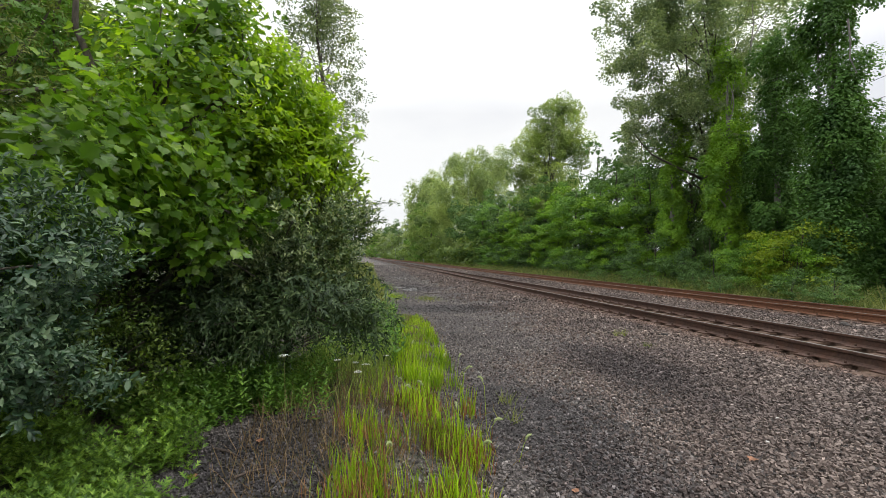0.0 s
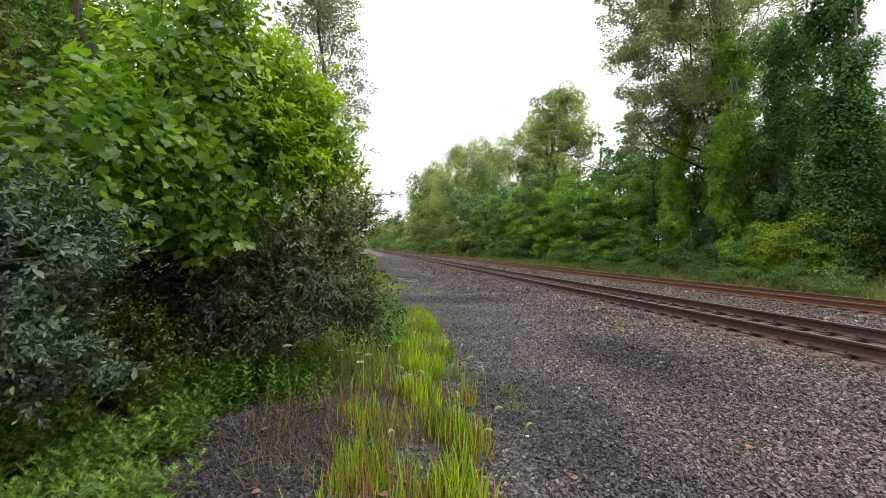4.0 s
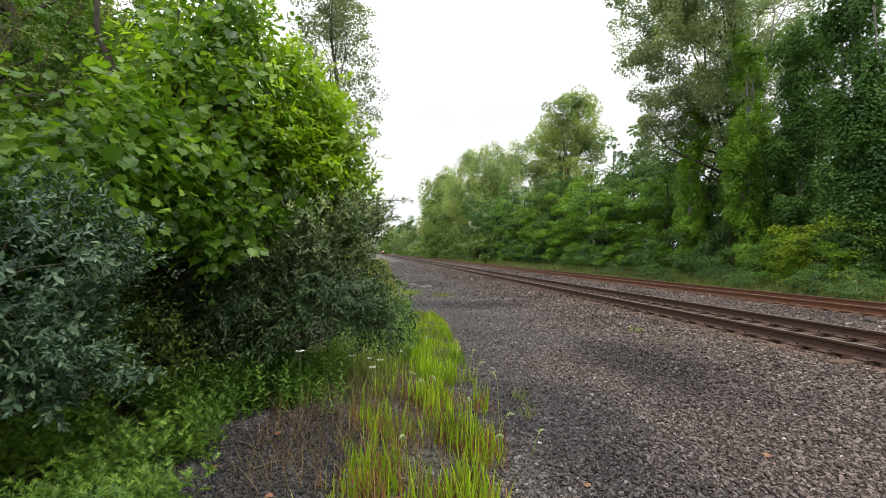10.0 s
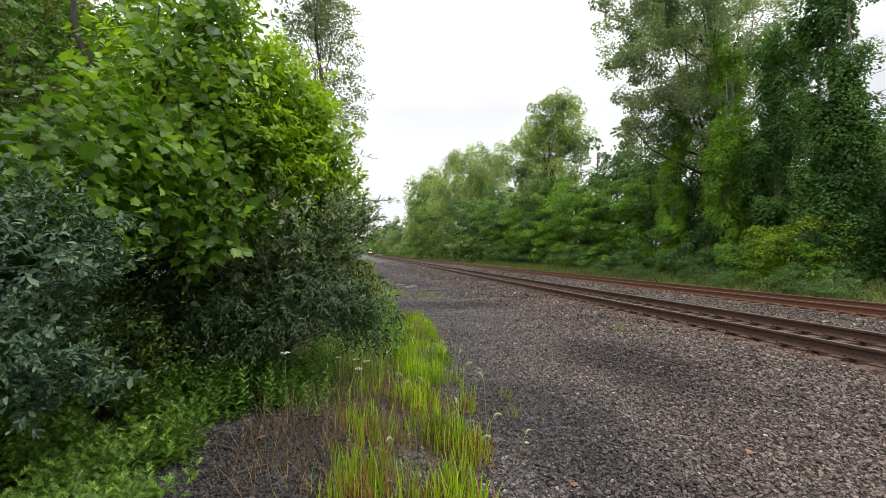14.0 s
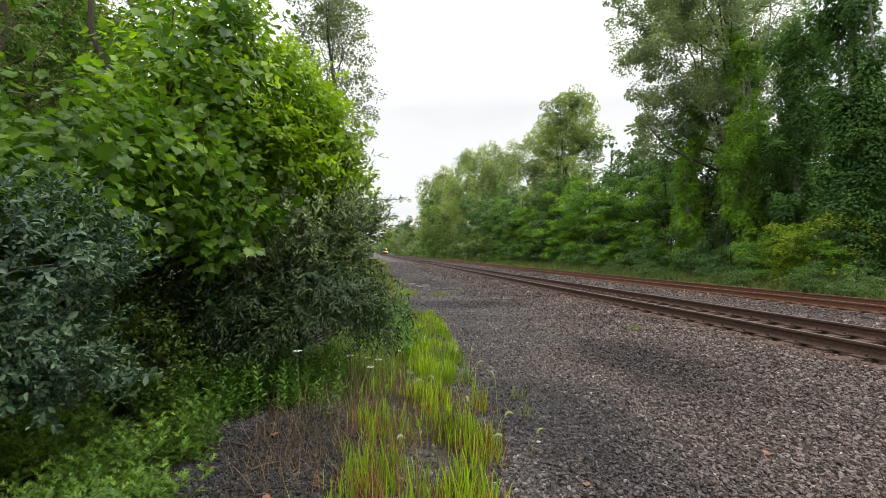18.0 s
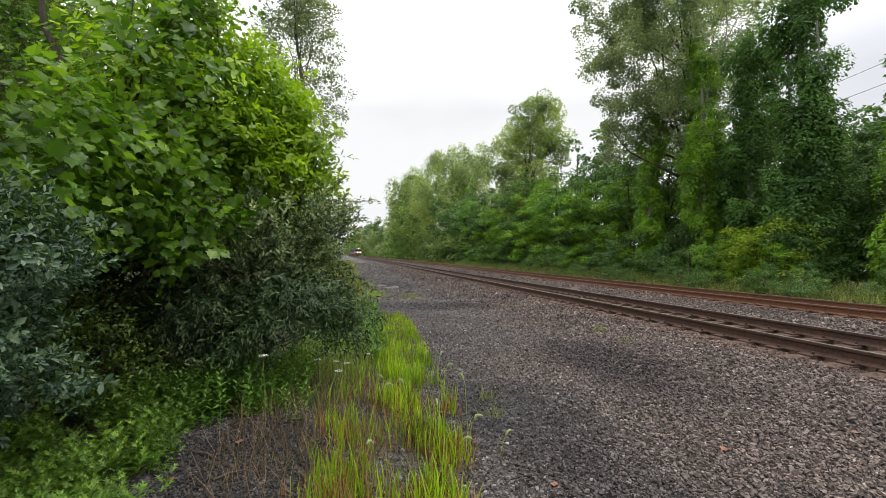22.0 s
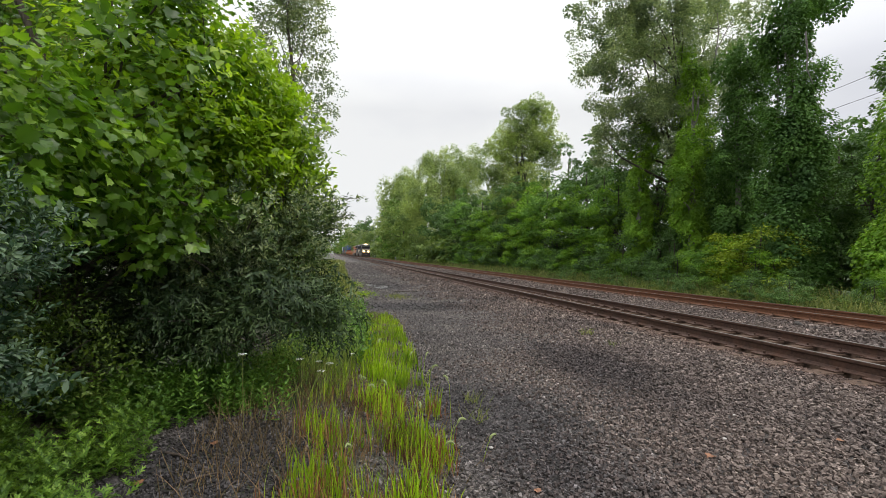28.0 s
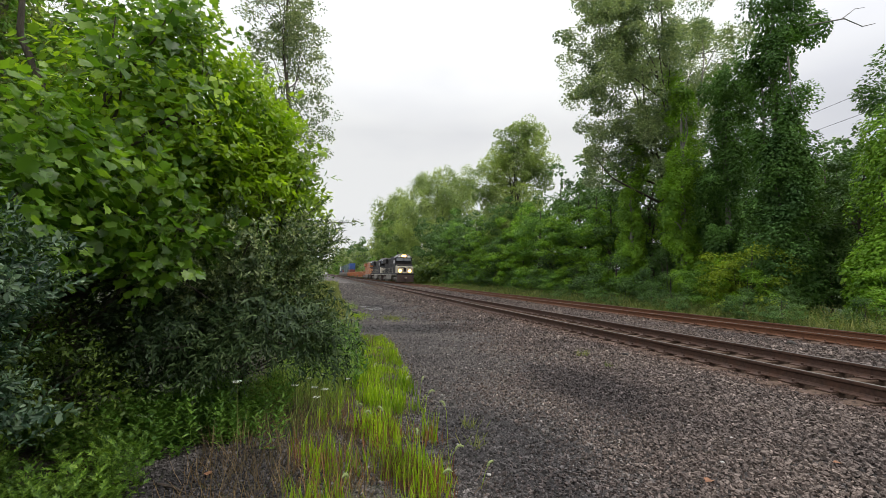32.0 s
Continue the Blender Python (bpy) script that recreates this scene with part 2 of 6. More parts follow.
def ground_material():
    """Soil, fine cinder path and coarse ballast, side by side across the line, with ragged borders."""
    m, nt, out = fresh("ground_cover")
    pos = coords(nt)
    u = node(nt, "ShaderNodeAttribute", attribute_name="lateral").outputs["Fac"]
    wob = noise_tex(nt, pos, 0.9, 5, 0.6)
    shift = node(nt, "ShaderNodeMath", ((0, wob), (1, 0.5)), operation="SUBTRACT")
    shift2 = node(nt, "ShaderNodeMath", ((0, shift.outputs[0]), (1, 1.8)), operation="MULTIPLY")
    uu = node(nt, "ShaderNodeMath", ((0, u), (1, shift2.outputs[0])), operation="ADD").outputs[0]
    vor = node(nt, "ShaderNodeTexVoronoi", (("Vector", pos), ("Scale", 45.0)))
    vor2 = node(nt, "ShaderNodeTexVoronoi", (("Vector", pos), ("Scale", 21.0)))
    big = noise_tex(nt, pos, 0.35, 4)
    mottle = noise_tex(nt, pos, 3.2, 8, 0.75)
    speck = noise_tex(nt, pos, 16.0, 6, 0.8)
    # darkest stops paint shade into the gaps between stones; coarse is darkened throughout
    fine = ramp(nt, vor.outputs["Color"], (0.1, (0.019, 0.017, 0.0162)), (0.6, (0.112, 0.099, 0.094)), (1.0, (0.285, 0.256, 0.242)))
    coarse = ramp(nt, vor2.outputs["Color"], (0.1, (0.009, 0.007, 0.006)), (0.6, (0.04, 0.031, 0.028)), (1.0, (0.14, 0.115, 0.102)))
    drift = noise_tex(nt, pos, 0.8, 6, 0.7)
    broken = mixc(nt, 1.0, ramp(nt, mottle, (0.35, (0.66, 0.65, 0.65)), (0.65, (1.3, 1.28, 1.25))), ramp(nt, speck, (0.35, (0.55, 0.55, 0.55)), (0.65, (1.5, 1.48, 1.45))), "MULTIPLY")
    fine = mixc(nt, 1.0, fine, ramp(nt, big, (0.36, (0.66, 0.66, 0.68)), (0.6, (1.08, 1.06, 1.04))), "MULTIPLY")
    broken = mixc(nt, 1.0, broken, ramp(nt, drift, (0.38, (0.72, 0.71, 0.72)), (0.62, (1.2, 1.2, 1.18))), "MULTIPLY")
    fine = mixc(nt, 1.0, fine, broken, "MULTIPLY")
    coarse = mixc(nt, 1.0, coarse, broken, "MULTIPLY")
    grit = noise_tex(nt, pos, 7.0, 8, 0.7)
    soil = ramp(nt, grit, (0.3, (0.035, 0.030, 0.022)), (0.7, (0.10, 0.085, 0.06)))
    green = ramp(nt, grit, (0.3, (0.025, 0.045, 0.012)), (0.7, (0.06, 0.10, 0.03)))
    soil = mixc(nt, ramp(nt, big, (0.42, (0, 0, 0)), (0.6, (1, 1, 1))), soil, green)
    right_edge = node(nt, "ShaderNodeMapRange", (("Value", uu), ("From Min", 15.0), ("From Max", 15.7)))
    left_edge = node(nt, "ShaderNodeMapRange", (("Value", uu), ("From Min", 0.1), ("From Max", 0.8)))
    to_ballast = node(nt, "ShaderNodeMapRange", (("Value", uu), ("From Min", 4.2), ("From Max", 5.2)))
    c = mixc(nt, to_ballast.outputs[0], fine, coarse)
    c = mixc(nt, stain(nt, pos), c, mixc(nt, 1.0, c, (0.52, 0.53, 0.57), "MULTIPLY"))
    c = mixc(nt, rust(nt, pos), c, mixc(nt, 1.0, c, (0.78, 0.6, 0.52), "MULTIPLY"))
    c = mixc(nt, left_edge.outputs[0], soil, c)
    c = mixc(nt, right_edge.outputs[0], c, green)
    h = mixc(nt, to_ballast.outputs[0], vor.outputs["Distance"], vor2.outputs["Distance"])
    bn = node(nt, "ShaderNodeBump", (("Height", h), ("Strength", 1.0), ("Distance", 0.045)))
    bn.invert = True
    p = node(nt, "ShaderNodeBsdfPrincipled", (("Base Color", c), ("Roughness", 0.9), ("Normal", bn.outputs[0])))
    nt.links.new(p.outputs[0], out.inputs[0])
    return m


M_GROUND = ground_material()
M_BALLAST = stone_material("ballast_stone", (0.044, 0.034, 0.029), (0.142, 0.109, 0.095), (0.215, 0.174, 0.153))
M_CINDER = stone_material("cinder_gravel", (0.036, 0.0315, 0.030), (0.134, 0.118, 0.112), (0.262, 0.236, 0.222))
M_RAIL = plain("worn_rail_steel", (0.076, 0.045, 0.034), 0.75, 0.0, 0.3, 20, 0.2, spec=0.25, dirt=(0.115, 0.055, 0.034))
M_RUST = plain("rusty_rail_steel", (0.155, 0.07, 0.038), 0.8, 0.0, 0.3, 20, 0.3, spec=0.25, dirt=(0.11, 0.058, 0.036))
M_SHINE = plain("polished_railhead", (0.17, 0.15, 0.14), 0.5, 0.35, 0.25, 40)
M_TIE = plain("weathered_timber_tie", (0.094, 0.062, 0.045), 0.9, 0, 0.5, 14, 0.5, spec=0.2, dirt=(0.078, 0.047, 0.031))
M_PLATE = plain("rusted_tie_plate", (0.12, 0.06, 0.037), 0.85, 0.0, 0.3, 30, 0.3)
M_BARK = bark_material("grey_brown_bark", (0.035, 0.028, 0.022), (0.13, 0.11, 0.09))
M_BARK_PALE = bark_material("pale_grey_bark", (0.10, 0.09, 0.08), (0.30, 0.28, 0.25))
M_MAPLE = leaf_material("broad_lobed_leaf", (0.051, 0.123, 0.016), (0.115, 0.235, 0.021), (0.24, 0.385, 0.057), 0.5, 0.36, 1.4, 0.58, 0.9)
# palest leaf tone raised to paint in highlights
M_OLIVE = leaf_material("grey_green_leaf", (0.018, 0.048, 0.028), (0.046, 0.096, 0.057), (0.165, 0.245, 0.16), 0.2, 0.44, 2.2, 0.44)
# dark leaf colour, deepened for the shade low in the bushes
M_SHADED_BUSH = leaf_material("shade_deepened_small_leaf", (0.016, 0.036, 0.015), (0.037, 0.07, 0.029), (0.115, 0.168, 0.084), 0.24, 0.48, 1.8, 0.26)
# palest tone here stands for glints on the leaves
M_PRIVET = leaf_material("olive_narrow_leaf", (0.038, 0.083, 0.027), (0.104, 0.162, 0.058), (0.38, 0.44, 0.27), 0.36, 0.4, 2.6, 0.5)
# paler than the near woods: haze and brighter light put into the colour
M_FAR = leaf_material("hazed_woodland_leaf", (0.11, 0.18, 0.06), (0.19, 0.275, 0.095), (0.28, 0.37, 0.14), 0.45, 0.55, 0.3, 0.35, 0.6)
M_POPLAR = leaf_material("poplar_leaf", (0.13, 0.18, 0.14), (0.225, 0.28, 0.222), (0.37, 0.425, 0.355), 0.5, 0.45, 0.5)
M_COTTON = leaf_material("cottonwood_leaf", (0.155, 0.215, 0.16), (0.25, 0.32, 0.24), (0.4, 0.465, 0.37), 0.5, 0.55, 0.4, 0.25, 0.8)
M_WOOD = leaf_material("woodland_leaf", (0.072, 0.165, 0.036), (0.155, 0.3, 0.064), (0.25, 0.42, 0.105), 0.38, 0.55, 0.8, 0.35, 0.5)
M_VINE = leaf_material("vine_leaf", (0.1, 0.22, 0.024), (0.2, 0.375, 0.038), (0.31, 0.48, 0.066), 0.38, 0.5, 0.9, 0.35, 0.5)
M_DEEP = leaf_material("deep_green_leaf", (0.044, 0.105, 0.031), (0.096, 0.188, 0.057), (0.165, 0.275, 0.095), 0.3, 0.55, 0.8, 0.35, 0.5)
M_YELLOW = leaf_material("yellow_green_leaf", (0.14, 0.215, 0.021), (0.235, 0.325, 0.034), (0.33, 0.41, 0.06), 0.38, 0.55, 1.0, 0.25, 0.6)
# pale green with haze put into the colour, for willows and other distant trees
M_HAZY = leaf_material("haze_pale_leaf", (0.19, 0.27, 0.125), (0.32, 0.405, 0.195), (0.43, 0.505, 0.27), 0.5, 0.55, 0.2, 0.3, 0.5)
M_LOCUST = leaf_material("thin_olive_leaf", (0.062, 0.1, 0.023), (0.115, 0.16, 0.04), (0.215, 0.26, 0.085), 0.4, 0.5, 0.8)
M_IVY = leaf_material("deep_ivy_leaf", (0.046, 0.115, 0.028), (0.09, 0.198, 0.046), (0.158, 0.3, 0.078), 0.34, 0.55, 0.6, 0.3, 0.5)
M_YOUNG = leaf_material("yellow_green_pointed_leaf", (0.14, 0.25, 0.012), (0.26, 0.41, 0.022), (0.38, 0.53, 0.055), 0.5, 0.4, 1.3, 0.45, 0.9)
M_LOW = leaf_material("low_weed_leaf", (0.046, 0.118, 0.018), (0.11, 0.235, 0.036), (0.21, 0.355, 0.075), 0.35, 0.5, 2.2, 0.35, 0.8)
M_GRASS = leaf_material("bright_grass_blade", (0.15, 0.28, 0.01), (0.27, 0.43, 0.013), (0.4, 0.53, 0.045), 0.42, 0.5, 1.2)
M_DRY = leaf_material("dry_stalk", (0.09, 0.062, 0.038), (0.165, 0.112, 0.068), (0.28, 0.205, 0.13), 0.2, 0.7, 2.0)
M_VERGE = leaf_material("verge_grass_blade", (0.085, 0.115, 0.034), (0.165, 0.2, 0.066), (0.29, 0.3, 0.135), 0.36, 0.55, 0.9)
M_REDDISH = leaf_material("red_brown_grass_stem", (0.12, 0.045, 0.025), (0.25, 0.1, 0.055), (0.38, 0.22, 0.12), 0.2, 0.7, 2.0)
M_MUGWORT = leaf_material("mugwort_leaf", (0.045, 0.105, 0.016), (0.115, 0.222, 0.03), (0.215, 0.34, 0.065), 0.34, 0.5, 2.6, 0.3, 0.95)
M_SCRUB = leaf_material("dull_undergrowth_leaf", (0.035, 0.07, 0.012), (0.08, 0.135, 0.024), (0.16, 0.235, 0.05), 0.4, 0.5, 2.4)
M_COAL = stone_material("black_cinder", (0.0225, 0.0195, 0.0185), (0.08, 0.071, 0.067), (0.175, 0.158, 0.15))
M_PALEGRASS = leaf_material("pale_tall_grass", (0.14, 0.22, 0.05), (0.26, 0.36, 0.1), (0.4, 0.48, 0.18), 0.4, 0.55, 1.5)
M_WHITE = plain("white_umbel", (0.72, 0.74, 0.66), 0.8, 0, 0.1, 60)
M_SEED = plain("pale_seed_head", (0.30, 0.36, 0.14), 0.8, 0, 0.2, 80)
M_DEAD = plain("fallen_brown_leaf", (0.20, 0.09, 0.045), 0.7, 0, 0.4, 40)
M_TWIG = plain("dark_twig", (0.06, 0.045, 0.035), 0.9, 0, 0.3, 40)


# ---- mesh helpers ----
def np_mesh(name, verts, faces, smooth=False):
    verts, faces = np.asarray(verts, dtype=np.float32), np.asarray(faces, dtype=np.int32)
    me = bpy.data.meshes.new(name)
    k = faces.shape[1]
    me.vertices.add(len(verts))
    me.vertices.foreach_set("co", verts.ravel())
    me.loops.add(faces.size)
    me.loops.foreach_set("vertex_index", faces.ravel())
    me.polygons.add(len(faces))
    me.polygons.foreach_set("loop_start", np.arange(0, faces.size, k, dtype=np.int32))
    me.polygons.foreach_set("use_smooth", np.full(len(faces), smooth, dtype=bool))
    me.update(calc_edges=True)
    return me


def part(name, data, material, parent=None, label=""):
    if isinstance(data, bmesh.types.BMesh):
        me = bpy.data.meshes.new(name)
        data.to_mesh(me)
        data.free()
    else:
        me = data
    if material and not me.materials:
        me.materials.append(material)
    ob = new(name, me)
    ob.parent = parent
    if label:
        tagged(ob, label)
    return ob


def thing(name, m, label, category, group="", kind=""):
    ob = new(name)
    ob.empty_display_size = 0.2
    ob.matrix_basis = m
    return tagged(ob, label, category, group, kind)


OVAL = (np.array([(0, 0, 0), (-0.22, 0.42, 0.07), (0.22, 0.42, 0.07), (0, 0.45, 0), (0, 1, -0.10)]), np.array([(0, 3, 1), (0, 2, 3), (1, 3, 4), (3, 2, 4)]))
FAN = np.array([(0, 1, 2), (0, 2, 3), (0, 3, 4), (0, 4, 5), (0, 5, 6), (0, 6, 1)])
ROUND = (np.array([(0, 0.45, -0.04), (0, 0, 0), (0.27, 0.3, 0.06), (0.22, 0.7, 0.04), (0, 1, -0.09), (-0.22, 0.7, 0.04), (-0.27, 0.3, 0.06)]), FAN)
OBLONG = (ROUND[0] * (0.62, 1, 1), FAN)
SPEAR = (np.array([(0, 0, 0), (-0.14, 0.4, 0.05), (0.14, 0.4, 0.05), (0, 0.42, 0), (0, 1, -0.12)]), OVAL[1])
DIAMOND = (np.array([(0, 0, 0), (-0.36, 0.5, 0.09), (0.36, 0.5, 0.09), (0, 1, -0.05)]), np.array([(0, 2, 1), (1, 2, 3)]))
BLADE = (np.array([(-0.5, 0, 0), (0.5, 0, 0), (-0.42, 0.45, 0.0), (0.42, 0.45, 0.0), (-0.25, 0.8, -0.06), (0.25, 0.8, -0.06), (0, 1, -0.16)]), np.array([(0, 1, 3), (0, 3, 2), (2, 3, 5), (2, 5, 4), (4, 5, 6)]))


def lobed_leaf():
    """A broad leaf with five toothed lobes, cupped along its ribs."""
    rim = [(0.0, 0.06), (0.16, -0.02), (0.40, 0.05), (0.37, 0.22), (0.56, 0.41), (0.40, 0.49), (0.37, 0.69), (0.16, 0.72), (0.0, 1.0)]
    rim += [(-x, y) for x, y in rim[-2:0:-1]]
    pts = [(0.0, 0.38, -0.05)] + [(x, y, 0.28 * abs(x) - 0.26 * max(0.0, y - 0.45) - 0.16 * x * x + 0.03 * math.sin(9 * y + 5 * x)) for x, y in rim]
    n = len(rim)
    return np.array(pts), np.array([(0, 1 + i, 1 + (i + 1) % n) for i in range(n)])


LOBED = lobed_leaf()
OVATE = (np.array([(0, 0.5, -0.05), (0, 0, 0), (0.14, 0.3, 0.06), (0.22, 0.68, 0.07), (0.0, 1, -0.14), (-0.22, 0.68, 0.07), (-0.14, 0.3, 0.06)]), FAN)


LOBED_STALKED = (LOBED[0] + np.array((0, 0.45, 0)), LOBED[1])


def cut_leaf():
    """A feathery leaf with three pairs of narrow lobes and a pointed tip."""
    pts, tris = [], []
    for y, reach in ((0.22, 0.26), (0.45, 0.32), (0.66, 0.22)):
        for side in (-1, 1):
            k = len(pts)
            pts += [(0, y - 0.13, 0), (side * reach, y + 0.2, 0.05), (0, y + 0.1, 0)]
            tris.append((k, k + 1, k + 2) if side > 0 else (k, k + 2, k + 1))
    k = len(pts)
    pts += [(-0.09, 0.62, 0), (0.09, 0.62, 0), (0, 1.0, -0.08)]
    return np.array(pts, float), np.array(tris + [(k, k + 1, k + 2)])


CUT = cut_leaf()


def unit(v):
    return v / np.maximum(np.linalg.norm(v, axis=-1, keepdims=True), 1e-9)


def strewn(template, place, axis, up, size, width=None):
    """Copies of a template at the places, their length along axis and their face towards up."""
    tv, tf = template
    axis = unit(axis)
    side = unit(np.cross(axis, up))
    face = np.cross(side, axis)
    size = np.asarray(size)[:, None, None]
    wide = size if width is None else np.asarray(width)[:, None, None]
    v = place[:, None, :] + wide * tv[None, :, 0:1] * side[:, None, :] + size * (tv[None, :, 1:2] * axis[:, None, :] + tv[None, :, 2:3] * face[:, None, :])
    f = tf[None] + (np.arange(len(place)) * len(tv))[:, None, None]
    return v.reshape(-1, 3), f.reshape(-1, 3)


def tube(points, radii, sides=7):
    """A tapered limb along points: vertices and quads."""
    points = [Vector(p) for p in points]
    verts, faces = [], []
    for i, (p, r) in enumerate(zip(points, radii)):
        d = (points[min(i + 1, len(points) - 1)] - points[max(i - 1, 0)]).normalized()
        a = d.orthogonal().normalized()
        if i and a.dot(last) < 0.98:
            a = (last - d * last.dot(d)).normalized()
        last = a
        b = d.cross(a)
        for s in range(sides):
            t = 2 * math.pi * s / sides
            verts.append(tuple(p + (a * math.cos(t) + b * math.sin(t)) * r))
    for i in range(len(points) - 1):
        for s in range(sides):
            q = (s + 1) % sides
            faces.append((i * sides + s, i * sides + q, (i + 1) * sides + q, (i + 1) * sides + s))
    return verts, faces


def joined(pieces):
    verts, faces, base = [], [], 0
    for v, f in pieces:
        verts.extend(v)
        faces.extend(tuple(i + base for i in q) for q in f)
        base += len(v)
    return verts, faces


def limb(rng, a, b, r0, r1, bow=0.12, steps=6):
    a, b = np.array(a, float), np.array(b, float)
    length = np.linalg.norm(b - a)
    off = rng.normal(0, bow * length, 3) * (1, 1, 0.5)
    pts = [a + (b - a) * t + off * math.sin(math.pi * t) * 0.6 + rng.normal(0, 0.012 * length, 3) * (0 < t < 1) for t in np.linspace(0, 1, steps)]
    return tube(pts, np.linspace(r0, r1, steps), 6)


def crown_clumps(rng, blobs, count):
    """Centres of leaf clumps, most of them near the skin of the ellipsoids."""
    blobs = np.array(blobs, float)
    area = (blobs[:, 3] * blobs[:, 5]) ** 1.0
    pick = rng.choice(len(blobs), count, p=area / area.sum())
    d = unit(rng.normal(size=(count, 3)))
    r = rng.uniform(0.25, 1.0, count) ** 0.45
    bumps = 1 + 0.13 * np.sin(d[:, 0] * 5 + pick) + 0.13 * np.sin(d[:, 2] * 6 + 2 * pick)
    return blobs[pick, :3] + d * (r * bumps)[:, None] * blobs[pick, 3:], d


def foliage(rng, centres, outward, per, radius, size, template=DIAMOND, droop=0.3, flat=0.62, level=0.6, facing=0.5, reach=(0.55, 1.08), jitter=0.38, rise=0.45):
    """Leaves on the upper skins of many small domes, one dome a clump."""
    n = len(centres) * per
    c = np.repeat(centres, per, axis=0)
    o = np.repeat(outward, per, axis=0)
    big = np.repeat(rng.uniform(0.6, 1.35, len(centres)), per)[:, None] * radius
    d = unit(rng.normal(size=(n, 3)) + o * 0.35 + (0, 0, rise))
    p = c + d * big * (1, 1, flat) * rng.uniform(*reach, (n, 1))
    axis = d * 0.9 + o * 0.3 + rng.normal(0, 0.45, (n, 3))
    axis[:, 2] = axis[:, 2] * 0.6 - droop
    up = rng.normal(0, jitter, (n, 3)) + d * facing + (0, 0, level)
    s = size * rng.uniform(0.6, 1.35, n)
    return strewn(template, p, axis, up, s)


def shoots(centres, outward, rng, count, spot, length, n, leaf, template, spread=(1.25, 0.35), lift=0.35, droop=0.1, level=0.6, facing=0.4, jitter=0.3):
    """Leafy twigs that stand out of the clumps, each with n leaves in a spiral from its base to its tip."""
    pick = rng.integers(len(centres), size=count)
    way = unit(outward[pick] + rng.normal(0, 0.5, (count, 3)) + (0, 0, lift))
    tips = centres[pick] + rng.normal(0, spot, (count, 3)) + way * length * 0.4
    a = unit(np.cross(way, rng.normal(size=(count, 3))))
    b = np.cross(way, a)
    t = np.repeat(np.linspace(0, 1, n)[None], count, 0)
    turn = rng.uniform(0, 6.28, (count, 1)) + 2.4 * np.arange(n)[None]
    size = leaf * rng.uniform(0.75, 1.25, (count, 1)) * (1 - 0.4 * t) * rng.uniform(0.8, 1.15, t.shape)
    opening = spread[0] + (spread[1] - spread[0]) * t
    w = np.repeat(way[:, None], n, 1)
    radial = np.cos(turn)[..., None] * a[:, None] + np.sin(turn)[..., None] * b[:, None]
    sag = -t ** 2 * droop * length
    p = tips[:, None] - w * (length * (1 - t))[..., None] + sag[..., None] * (0, 0, 1)
    axis = w * np.cos(opening)[..., None] + radial * np.sin(opening)[..., None] + rng.normal(0, 0.18, w.shape) - np.array((0, 0, droop))
    up = w * 0.7 + np.repeat(outward[pick][:, None], n, 1) * facing + np.array((0, 0, level)) + rng.normal(0, jitter, w.shape)
    return strewn(template, p.reshape(-1, 3), axis.reshape(-1, 3), up.reshape(-1, 3), size.ravel())


def tree(name, m, seed, height, blobs, clumps, per, radius, leaf, leaf_mat, bark, trunk_r, label, category="tree", group="", template=DIAMOND, limbs=9, droop=0.3, lean=(0, 0), fork=0.3, level=0.6, facing=0.5, reach=(0.55, 1.08), jitter=0.38, flat=0.62, rise=0.45, wander=0.02, leafing=None):
    """A tree or tall shrub: tapered trunk, limbs that reach into the crown, a crown of many leaves."""
    rng = np.random.default_rng(seed)
    root = thing(name, m, label, category, group)
    top = np.array((lean[0], lean[1], height * 0.9))
    pts = [top * t + np.array((*(rng.normal(0, wander * height, 2) * math.sin(3.14 * t)), 0)) for t in np.linspace(0, 1, 8)]
    pts[0] = np.array((0, 0, -0.15))
    v, f = tube(pts, [trunk_r * (1.35 if i == 0 else 1) * (1 - 0.9 * i / 7) + 0.01 for i in range(8)], 8)
    part("trunk", np_mesh("trunk", v, f, True), bark, root)
    centres, outward = crown_clumps(rng, blobs, clumps)
    for i in rng.choice(clumps, min(limbs, clumps), replace=False):
        t = rng.uniform(fork, 0.85)
        start = pts[int(t * 7)] * (1 - (t * 7) % 1) + pts[min(7, int(t * 7) + 1)] * ((t * 7) % 1)
        if start[2] > centres[i][2] + 0.15 * height:
            start = pts[2]
        v, f = limb(rng, start, centres[i], trunk_r * (0.4 - 0.33 * t) + 0.006, 0.004 + trunk_r * 0.02)
        part("limb", np_mesh("limb", v, f, True), bark, root)
    if leafing:
        v, f = shoots(centres, outward, rng, leaf=leaf, template=template, droop=droop, level=level, facing=facing, jitter=jitter, **leafing)
    else:
        v, f = foliage(rng, centres, outward, per, radius, leaf, template, droop, flat, level, facing, reach, jitter, rise)
    tagged(part("crown", np_mesh("crown", v, f, any(template is k for k in (ROUND, OBLONG, OVATE, OVAL, SPEAR, LOBED_STALKED))), leaf_mat, root), kind="stuff")
    return root


